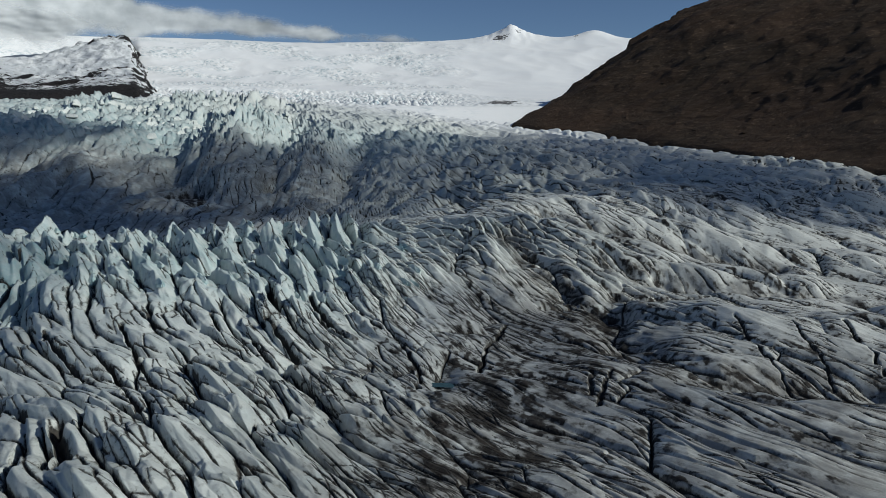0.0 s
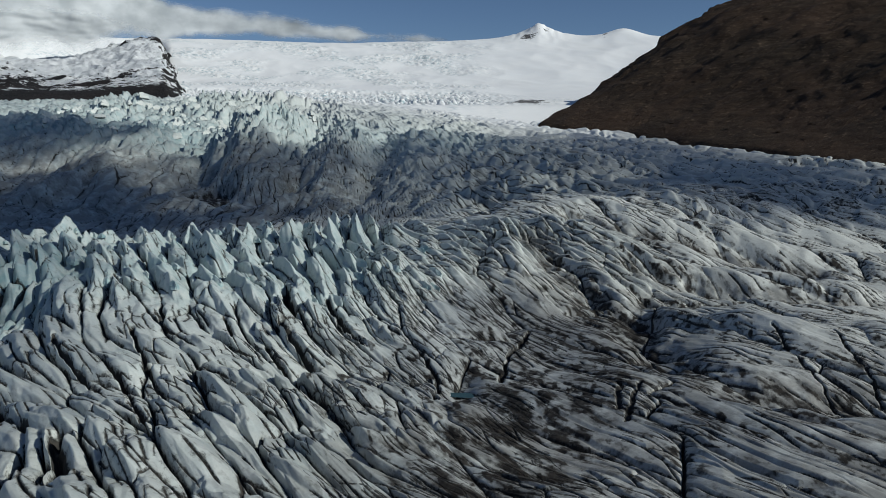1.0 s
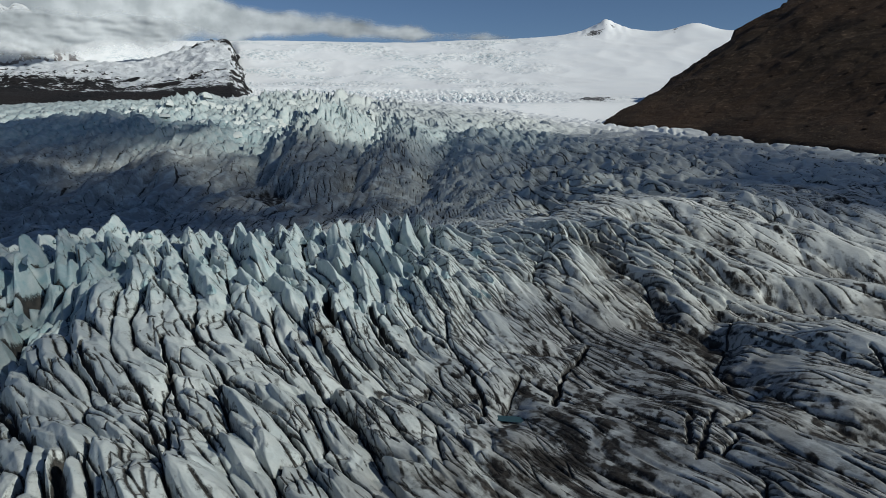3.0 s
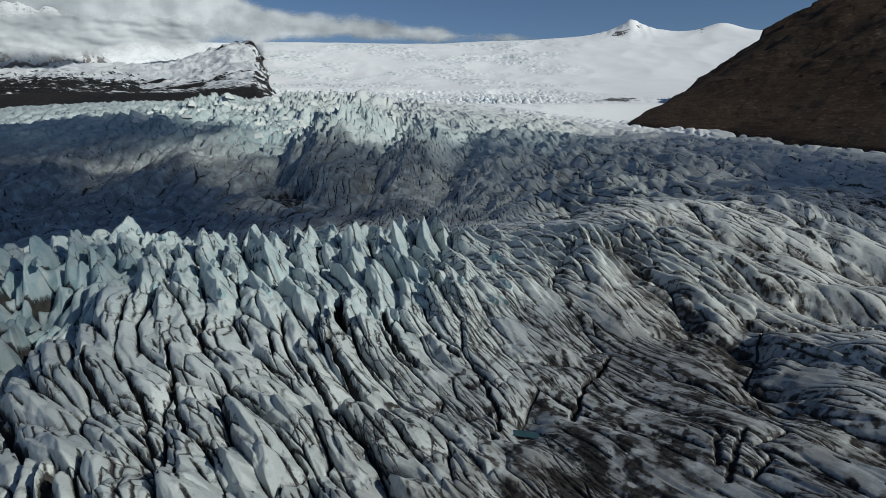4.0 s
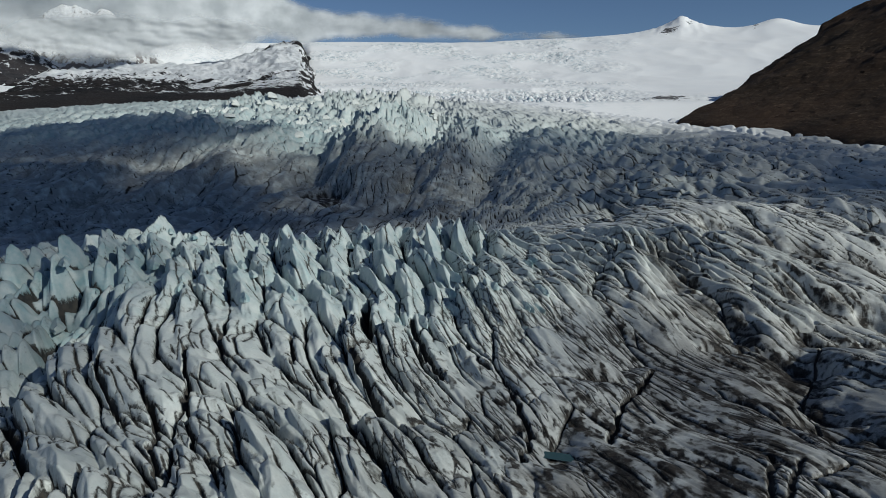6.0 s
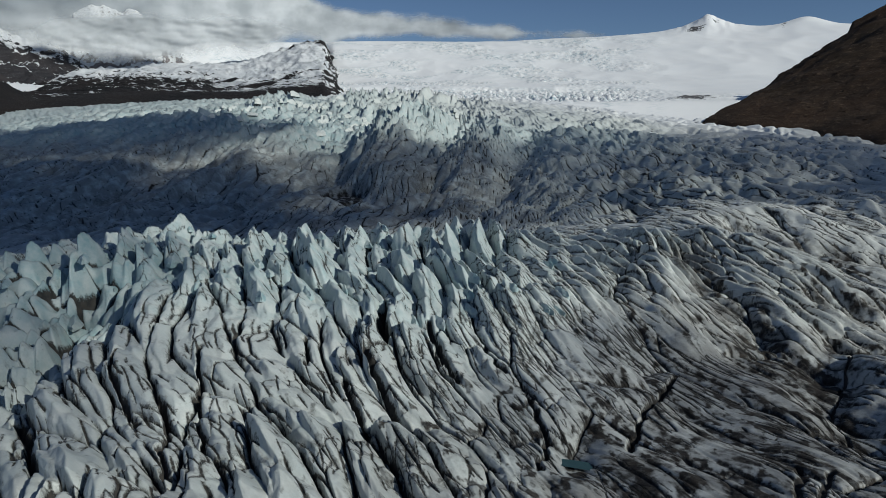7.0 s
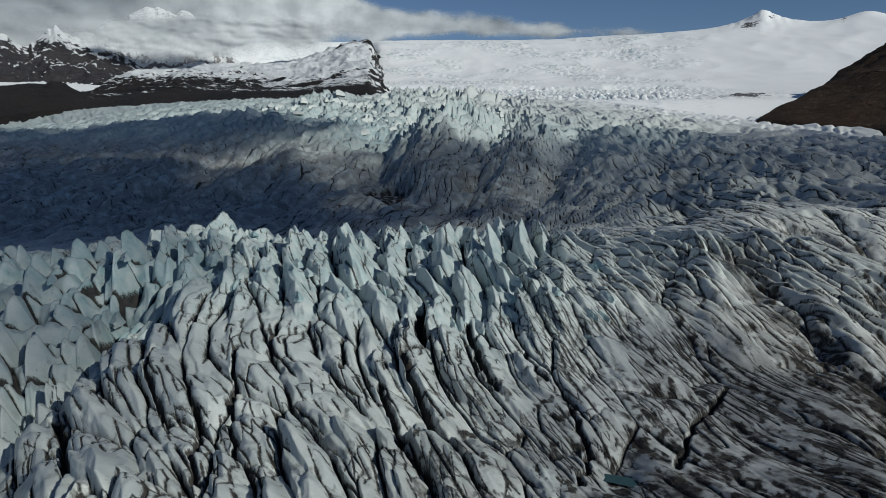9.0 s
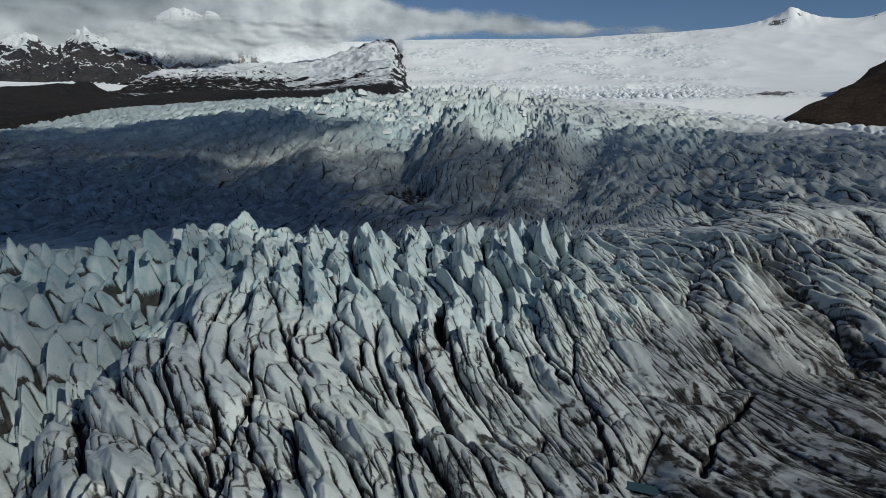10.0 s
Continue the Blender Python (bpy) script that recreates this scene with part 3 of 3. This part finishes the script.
def ice_cap(x, y):
    b, r = np.degrees(np.arctan2(x, y)), np.hypot(x, y)
    crest = curve(np.clip(b, -45, 60), ((-45, 520), (-30, 560), (-20, 585), (-10, 605), (0, 612), (8, 622), (13, 632), (20, 640), (26, 632), (60, 600)))
    f = np.clip((r - 1500) / 3000, -0.02, 1.15)
    climb = curve(np.maximum(f, 0), ((0, 0), (0.2, 0.07), (0.40, 0.19), (0.58, 0.36), (0.8, 0.74), (0.95, 0.97), (1.0, 1.0), (1.15, 0.93)))
    behind = smooth(-14.5, -12.0, b)
    climb = climb * behind + (1 - behind) * smooth(0.78, 1.0, f)
    z = 138 + (crest - 138) * climb - 40 * smooth(0.02, -0.02, f) - 70 * (1 - behind) * (1 - smooth(0.05, 0.4, f)) + 110 * (1 - behind) * smooth(0.3, 0.6, f) * (1 - smooth(0.78, 1.0, f))
    z += 92 * np.exp(-(np.abs(b - 16.5) / 1.75) ** 1.1 - ((r - 4480) / 260) ** 2) + 52 * bell(b, r, 23.0, 4500, 1.5, 300)
    z += 9 * (ridged(b / 0.55, r / 300, 117, 3) - 0.7) * bell(b, r, 16.3, 4400, 2.2, 220)
    z += 11 * (ridged(x / 520, y / 800, 111, 3) - 0.7) * smooth(0.3, 0.6, f) * (1 - 0.7 * smooth(0.9, 1.0, f))
    rock = bell(b, r, 15.6, 4215, 0.9, 95) * 0.75 + bell(b, r, 17.0, 4330, 0.5, 60) * 0.5 + bell(b, r, 21.6, 4300, 0.25, 150) * 0.6 + bell(b, r, 16.0, 1720, 3.2, 110) * 0.64
    z += 9 * bell(b, r, 16.0, 1750, 3.0, 70)
    # a shelf below the dome, its edge broken; belts of crevasses on the dome
    shelf = curve(np.clip(b, -20, 30), ((-20, 2650), (-8, 2620), (4, 2560), (12, 2500), (20, 2300), (30, 2200))) + 60 * fbm(b / 4, b * 0 + 3.3, 119, 3)
    z += 16 * smooth(-60, 25, r - shelf) * (1 - smooth(60, 500, r - shelf)) * (1 - smooth(10, 16, b))
    low = smooth(0.0, 0.04, f) * (1 - smooth(-60, 40, r - shelf)) * (1 - 0.75 * smooth(8, 15, b))
    belts = smooth(-0.2, 0.25, fbm(b / 5.5, r / 330, 113, 3)) * (1 - smooth(9, 15, b)) * (1 - smooth(0.88, 0.97, f))
    broken = np.maximum(low * (0.6 + 0.4 * smooth(-0.3, 0.2, fbm(b / 3, r / 200, 118, 2))), 0.8 * belts)
    jagged = blocks(x + 12 * fbm(x / 60, y / 60, 114, 2), y, 19, 30, 115)
    z += broken * (1.5 * fin_top(jagged, 0.9) - 3) * smooth(0, 0.05, f)
    return z, {"rock": rock, "broken": broken}


cap = tagged(new("ice_cap"), "white snow-covered ice cap with a small rocky peak", "ice cap")
lower = sheet("lower_icefall", np.linspace(-46, 50, 580), np.linspace(1440, 2640, 180), ice_cap, SNOW)
upper = sheet("snow_dome", np.linspace(-46, 50, 580), np.linspace(2640, 4720, 200), ice_cap, SNOW)
for piece in (lower, upper):
    piece.parent = cap


def cliff_mountain(x, y):
    b, r = np.degrees(np.arctan2(x, y)), np.hypot(x, y)
    crest = np.interp(b + 0.34 * fbm(b / 0.7, r / 110, 126, 4), (-50, -42, -36, -33.5, -30.5, -26, -22, -19, -17.3, -15.8, -14.6, -12.9, -12.5, -11.9, -11.2, -10.5), (110, 120, 150, 250, 330, 370, 385, 402, 430, 468, 498, 506, 468, 375, 250, 110))
    start = curve(np.clip(b, -50, -9), ((-50, 1120), (-41, 1360), (-32, 1900), (-22, 1960), (-9, 1960)))
    foot = curve(np.clip(b, -50, -9), ((-50, 62), (-41, 86), (-32, 132), (-22, 140), (-9, 140)))
    f = np.clip((r - start) / (3900 - start), -0.02, 1.3)
    climb = curve(np.maximum(f, 0), ((0, 0), (0.08, 0.15), (0.2, 0.24), (0.45, 0.42), (0.8, 0.85), (1.0, 1.0), (1.3, 0.8)))
    z = foot + (crest - foot) * climb - 220 * smooth(0.0, -0.02, f)
    z += (24 * (ridged(x / 260, y / 330, 123, 4) - 0.6) + 8 * (ridged(x / 70, y / 110, 125, 4) - 0.7)) * smooth(0.03, 0.3, f)
    z += 62 * smooth(-42.2, -40.8, b) * (1 - smooth(-35.5, -32.5, b)) * np.exp(-((r - start - 250) / 170) ** 2)
    jag = ridged(x / 75, y / 60, 127, 4, 0.6)
    z += 14 * (np.minimum(jag, 1.35) - 0.9) * smooth(0.72, 0.98, f) * smooth(-20, -15, b) * (1 - smooth(-11.4, -10.6, b))
    bare = 1.0 * smooth(0.8, 1.4, jag + 0.8 * smooth(0.85, 1.0, f)) * smooth(0.72, 0.95, f) * smooth(-18, -15, b) + 0.4 * smooth(-13.6, -12.3, b) * (0.5 + 0.9 * smooth(0.2, 1.2, jag))
    bare = bare - 0.45 * smooth(-26, -16, b) * smooth(0.06, 0.15, f) * (1 - smooth(0.55, 0.75, f)) + 0.7 * smooth(0.05, 0.4, fbm(x / 150, y / 150, 129, 4)) * smooth(0.1, 0.25, f) * (1 - smooth(0.42, 0.6, f))
    bare = bare + 0.62 * (1 - smooth(0.04, 0.15, f)) - 0.8 * smooth(0.5, 1.4, jag) * smooth(-13.0, -12.4, b)
    return z, {"bare": bare}


nunatak = tagged(new("cliff_mountain"), "dark rocky mountain with patchy snow and a cliff", "mountain")
scree_foot = sheet("scree_foot", np.linspace(-47, -9.6, 400), np.linspace(1050, 2300, 130), cliff_mountain, SNOWY_ROCK)
rock_ridge = sheet("rocky_ridge", np.linspace(-47, -9.6, 400), np.linspace(2300, 4250, 220), cliff_mountain, SNOWY_ROCK)
for piece in (scree_foot, rock_ridge):
    piece.parent = nunatak


def far_range(name, crest_line, near_r, far_r, seed, material, label, relief=46):
    """A far mountain chain: its crest's height by bearing, ribs running down towards the glacier."""
    lo, hi = crest_line[0][0], crest_line[-1][0]

    def shape(x, y):
        b, r = np.degrees(np.arctan2(x, y)), np.hypot(x, y)
        top = curve(np.clip(b + 0.25 * fbm(b / 1.2, r / 300, seed, 3), lo, hi), crest_line) + 16 * fbm(b / 0.5, b * 0 + seed, seed + 1, 3)
        f = np.clip((r - near_r) / (far_r - near_r), 0, 1.4)
        climb = np.where(f < 1, 0.25 * smooth(0, 0.5, f) + 0.75 * np.clip(f, 0, 1) ** 2.2, 1 - 1.6 * (f - 1))
        wx, wy = x + 40 * fbm(x / 130, y / 130, seed + 7, 3), y + 40 * fbm(x / 130, y / 130, seed + 9, 3)
        ribs = ridged(wx / 170, wy / 230, seed + 3, 5, 0.55) - 1.1
        bare = 0.5 * (1 - smooth(0.2, 0.45, climb)) + 0.3 * smooth(0.3, 0.0, ribs + 0.5) * (1 - smooth(0.6, 0.9, climb))
        return 150 + (top - 150) * climb + relief * ribs * np.clip(4 * climb * (1 - climb) + 0.06, 0, 1) - 90 * (1 - smooth(0, 0.12, f)), {"bare": bare}
    ob = sheet(name, np.linspace(lo, hi, 300), np.linspace(near_r - 40, far_r + 90, 150), shape, material)
    return tagged(ob, label, "mountain")


PEAK_ROCK = mountain_rock("peak_rock", (0.020, 0.022, 0.027), (0.045, 0.046, 0.052), 250, 580, 2.2, (0.42, 0.92))
SUMMIT_SNOW = mountain_rock("summit_snow", (0.10, 0.105, 0.115), (0.2, 0.2, 0.21), 300, 520, 0.7, (0.25, 0.7))
far_range("rocky_range", ((-50, 420), (-42, 470), (-39.5, 500), (-38.4, 506), (-37.2, 455), (-36.4, 476), (-35.3, 556), (-34.4, 524), (-33, 486), (-31, 445), (-29.5, 370), (-27, 260), (-22, 150)),
          3250, 3880, 131, PEAK_ROCK, "pointed rocky peaks streaked with snow")
far_range("high_summit", ((-36, 300), (-33, 430), (-31, 575), (-29.7, 672), (-28.5, 690), (-27.4, 668), (-26.2, 676), (-25.3, 610), (-24, 500), (-20, 330), (-16, 200)),
          3700, 4010, 141, SUMMIT_SNOW, "high snow-covered summit wrapped in cloud", 26)


# ---- clouds ----
def cloud_stuff(name, colour):
    n = Nodes(name)
    dense = n.calc("ADD", n.attribute("thick"), n.calc("MULTIPLY", n.calc("SUBTRACT", n.noise(60, 5), 0.5), 0.7))
    n.put(n.bsdf.inputs["Alpha"], n.band(dense, 0.0, 1.4, 0.0, 0.95))
    return n.finish(n.mix(n.noise(60, 5), colour, [min(1, c * 1.1) for c in colour]), 1.0, ((n.noise(40, 6), 10.0),), 0.0)


CLOUD = cloud_stuff("cloud_white", (0.75, 0.76, 0.78))


def cloud(name, puffs, seed, label):
    """A heaped cloud of lumpy puffs with thin rims, added out of view to shade the ice; each is given by the middle of
    its shade on the ice, its two half widths and its thickness.
    """
    bm = bmesh.new()
    layer = bm.verts.layers.float.new("thick")
    for x, y, a, b, thick in puffs:
        centre = Vector((x, y, 50 if y > 350 else -2)) + to_sun * 1450
        for v in bmesh.ops.create_icosphere(bm, subdivisions=4, radius=1.0)["verts"]:
            p = v.co.copy()
            lump = 1 + 0.30 * noise.fractal(p * 1.7 + Vector((x, y, seed)) * 0.013, 0.8, 2.0, 4)
            v.co = centre + Vector((p.x * a * lump, p.y * b * lump, p.z * (50 if p.z > 0 else 18) * lump))
            v[layer] = thick * min(1.0, 2.2 * abs(p.z) ** 1.3)
    mesh = bpy.data.meshes.new(name)
    bm.to_mesh(mesh)
    bm.free()
    mesh.polygons.foreach_set("use_smooth", np.ones(len(mesh.polygons), bool))
    mesh.materials.append(CLOUD)
    return tagged(new(name, mesh), label, "cloud", kind="structure")


# unseen puffs: the large ones cast the shadow band, small ones dim single spots
cloud("shade_cloud", ((-640, 600, 210, 200, 1.25), (-470, 610, 170, 200, 1.2), (-300, 620, 150, 200, 1.1), (-120, 670, 130, 225, 0.72), (40, 740, 140, 240, 0.54),
                        (180, 820, 150, 270, 0.5), (320, 850, 140, 310, 0.5), (430, 830, 95, 350, 0.7), (450, 520, 100, 190, 0.8), (-520, 450, 180, 95, 1.0), (-310, 480, 150, 80, 1.0), (-150, 510, 110, 80, 0.8),
                        (84, 192, 40, 40, 0.35), (106, 250, 46, 46, 0.5), (350, 500, 105, 115, 0.75), (20, 138, 100, 45, 0.25), (165, 130, 100, 62, 0.2), (-190, 215, 72, 80, 0.6), (-285, 340, 120, 95, 0.6), (-600, 960, 330, 170, 1.0), (-330, 900, 150, 110, 0.4),
                        (0, 520, 110, 90, 0.55), (95, 560, 70, 80, 0.3), (-220, 560, 110, 110, 1.0), (-60, 365, 120, 60, 0.1)), 3, "unseen heaped cloud added out of view to shade the glacier")


def cloud_veil(name, bearings, distance, low, high, shape_line, seed, label, drift=0):
    """A bank of thin cloud lying far off along the mountains."""
    n = Nodes(name)
    white = n.mix(n.band(n.noise(230, 6, (1.2, 1.2, 0.9)), 0.34, 0.66), (0.36, 0.385, 0.405), (0.58, 0.605, 0.625))
    white = n.mix(n.attribute("dim"), white, (0.16, 0.19, 0.22))
    density = n.calc("ADD", n.attribute("thick"), n.calc("MULTIPLY", n.calc("SUBTRACT", n.noise(210, 7, (1, 1, 0.85), 0.58), 0.5), 1.9))
    alpha = n.band(density, 0.15, 1.1, 0.0, 0.97)
    n.put(n.bsdf.inputs["Alpha"], alpha)
    mat = n.finish(white, 1.0, (), 0.0)
    b, z = np.meshgrid(np.radians(np.linspace(*bearings, 140)), np.linspace(low, high, 60), indexing="ij")
    top, bottom = shape_line(np.degrees(b))
    density = np.minimum((top - z) / 55, (z - bottom) / np.where(np.degrees(b) > -13, 45, 110))
    swell = 25 * fbm(b * 30, z / 80, seed, 3)
    away = distance + swell + drift * smooth(-32, -11, np.degrees(b))
    co = np.stack([away * np.sin(b), away * np.cos(b), 88 + (z - 88) * away / distance], -1)
    mesh = bpy.data.meshes.new(name)
    k = np.arange(b.size).reshape(b.shape)
    mesh.from_pydata(co.reshape(-1, 3).tolist(), [], np.stack([k[:-1, :-1], k[1:, :-1], k[1:, 1:], k[:-1, 1:]], -1).reshape(-1, 4).tolist())
    mesh.attributes.new("thick", "FLOAT", "POINT").data.foreach_set("value", np.clip(density, -2, 1.45).astype(np.float32).ravel())
    dim = 0.9 * smooth(-19, -36, np.degrees(b)) * smooth(480, 780, z)
    mesh.attributes.new("dim", "FLOAT", "POINT").data.foreach_set("value", dim.astype(np.float32).ravel())
    mesh.materials.append(mat)
    mesh.polygons.foreach_set("use_smooth", np.ones(len(mesh.polygons), bool))
    ob = new(name, mesh)
    return tagged(ob, label, "cloud", kind="structure")


def bank_line(b):
    top = curve(np.clip(b, -52, 14), ((-52, 1500), (-20, 1000), (-15.5, 850), (-11, 765), (-4, 722), (0, 690), (5, 640), (9, 605), (14, 560)))
    return top, curve(np.clip(b, -52, 14), ((-52, 300), (-30, 340), (-20, 410), (-14, 500), (-10, 556), (0, 560), (14, 560)))


def wisp_line(b):
    top = curve(np.clip(b, -44, -13), ((-44, 500), (-37, 520), (-34, 545), (-31, 600), (-28, 622), (-22, 640), (-16, 620), (-13, 570)))
    return top, curve(np.clip(b, -44, -13), ((-44, 470), (-34, 440), (-30, 380), (-22, 390), (-16, 460), (-13, 520)))


cloud_veil("backdrop_cloud_wisps", (-44, -13), 3690, 340, 640, wisp_line, 171, "thin white cloud clinging to the mountain flanks")
cloud_veil("backdrop_cloud_bank", (-52, 14), 4080, 380, 1500, bank_line, 161, "low white stratus cloud lying on the mountains", 700)


# ---- rock ledges of the brown mountain ----
def faceted(seed, points, lean):
    """An angular block about 1 m across: a rough hull of random points, flattened below."""
    r = random.Random(seed)
    bm = bmesh.new()
    for _ in range(points):
        a, h = r.uniform(0, math.tau), r.random()
        q = (1 - lean * h) * r.uniform(0.35, 0.55)
        bm.verts.new((q * math.cos(a), q * math.sin(a), h * 0.7 - 0.25))
    bmesh.ops.delete(bm, geom=bmesh.ops.convex_hull(bm, input=bm.verts)["geom_interior"], context="VERTS")
    return bm


def mesh_of(name, bm, material):
    mesh = bpy.data.meshes.new(name)
    bm.to_mesh(mesh)
    bm.free()
    mesh.materials.append(material)
    return mesh


ledge_meshes = [mesh_of("rock_ledge", faceted(400 + k, 22, 0.4), BROWN_ROCK) for k in range(5)]
rnd = random.Random(7)
spots = [(rnd.uniform(500, 1150), rnd.uniform(620, 1500)) for _ in range(160)]
px, py = np.array([p[0] for p in spots]), np.array([p[1] for p in spots])
pz = brown_mountain(px, py)[0]
for k in range(len(spots)):
    if pz[k] < foot_height(py[k:k + 1])[0] + 12 or py[k] > 1370 + 0.55 * (px[k] - 430):
        continue
    ledge = new("rock_ledge", ledge_meshes[k % 5])
    ledge.parent = ridge
    w = rnd.uniform(5, 13)
    ledge.matrix_world = Matrix.LocRotScale((px[k], py[k], pz[k] - 0.08 * w), Euler((0, -0.5, rnd.uniform(-0.4, 0.4))), (w * 0.7, w * rnd.uniform(1.2, 2.4), w * rnd.uniform(0.22, 0.4)))


# ---- free-standing seracs ----
def serac_bmesh(seed):
    """A tall fin of broken ice: steep flutes on both sides, a notched crest, a base sunk in the glacier."""
    r = random.Random(seed)
    bm = bmesh.new()
    rows, count = [], 9
    heights = [(0.35 + 0.65 * math.sin(math.pi * (k + 0.6) / (count + 0.2)) ** 0.7) * r.uniform(0.72, 1.0) for k in range(count)]
    for k in range(count):
        v = k / (count - 1) - 0.5
        taper = (1 - (2 * abs(v)) ** 2.4) * 0.9 + 0.1
        sway, flute = r.uniform(-0.07, 0.07), r.uniform(0.75, 1.15)
        row = [(-0.5 * taper * flute, -0.35), (-0.38 * taper * flute, 0.25 * heights[k]), (-0.16 * taper + sway, 0.72 * heights[k]), (sway, heights[k]),
               (0.13 * taper + sway, 0.76 * heights[k]), (0.34 * taper * flute, 0.30 * heights[k]), (0.5 * taper * flute, -0.35)]
        rows.append([bm.verts.new((x + r.uniform(-0.02, 0.02), v + r.uniform(-0.02, 0.02), z)) for x, z in row])
    for a, b in zip(rows, rows[1:]):
        for j in range(6):
            bm.faces.new((a[j], b[j], b[j + 1], a[j + 1]))
    bm.faces.new(rows[0])
    bm.faces.new(rows[-1][::-1])
    bmesh.ops.recalc_face_normals(bm, faces=bm.faces)
    return bm


def serac_mesh(seed, clean_shade):
    mesh = mesh_of("serac", serac_bmesh(seed), ICE)
    for key, value in (("clean_shade", clean_shade), ("lip", 3.0)):
        mesh.attributes.new(key, "FLOAT", "POINT").data.foreach_set("value", np.full(len(mesh.vertices), value, np.float32))
    return mesh


near_seracs, far_seracs = [serac_mesh(500 + k, 1.0) for k in range(8)], [serac_mesh(520 + k, 0.2) for k in range(8)]
for label, group, count, xs, ys, widths, tall, seed in (
        ("pale blue fin of glacier ice between crevasses", "seracs of the near field", 90, (-230, 40), (285, 430), (4, 7), (0.4, 0.6), 11),
        ("white jagged ice pinnacle of the far icefall", "seracs of the icefall", 120, (-420, -30), (960, 1200), (8, 14), (0.45, 0.8), 12)):
    rnd = random.Random(seed)
    px = np.array([rnd.uniform(*xs) for _ in range(count)])
    py = np.array([rnd.uniform(*ys) for _ in range(count)])
    pz = glacier(px, py)[0]
    for k in range(count):
        w = rnd.uniform(*widths)
        ob = tagged(new("serac", (near_seracs if seed == 11 else far_seracs)[k % 8]), label, "serac", group)
        ob.matrix_world = Matrix.LocRotScale((px[k], py[k], pz[k] - 0.25 * w), Euler((rnd.uniform(-0.12, 0.12), rnd.uniform(-0.15, 0.15), (rnd.uniform(0.25, 0.5) if seed == 11 else rnd.uniform(-0.5, 0.1)))), (w, w * rnd.uniform(1.5, 2.6), w * rnd.uniform(*tall)))


# ---- meltwater pool ----
def water():
    n = Nodes("meltwater")
    return n.finish(n.mix(n.noise(3, 3), (0.035, 0.075, 0.075), (0.05, 0.10, 0.10)), 0.08, ((n.noise(0.5, 3), 0.02),), 0.5)


bm = bmesh.new()
ring = []
for k in range(28):
    a = math.tau * k / 28
    q = 1 + 0.25 * noise.noise(Vector((math.cos(a) * 1.5, math.sin(a) * 1.5, 4.0)))
    u, v = 8.5 * q * math.cos(a), 2.6 * q * math.sin(a)
    ring.append(bm.verts.new((u * 0.94 + v * 0.34, -u * 0.34 + v * 0.94, 0)))
bm.faces.new(ring)
pool = new("meltwater_pool", mesh_of("meltwater_pool", bm, water()))
level = glacier(np.linspace(23, 39, 9), np.linspace(205, 199, 9))[0]
pool.location = (31, 202, float(np.percentile(level, 55)))
tagged(pool, "small dark teal meltwater pool in the ice", "pool", kind="structure")
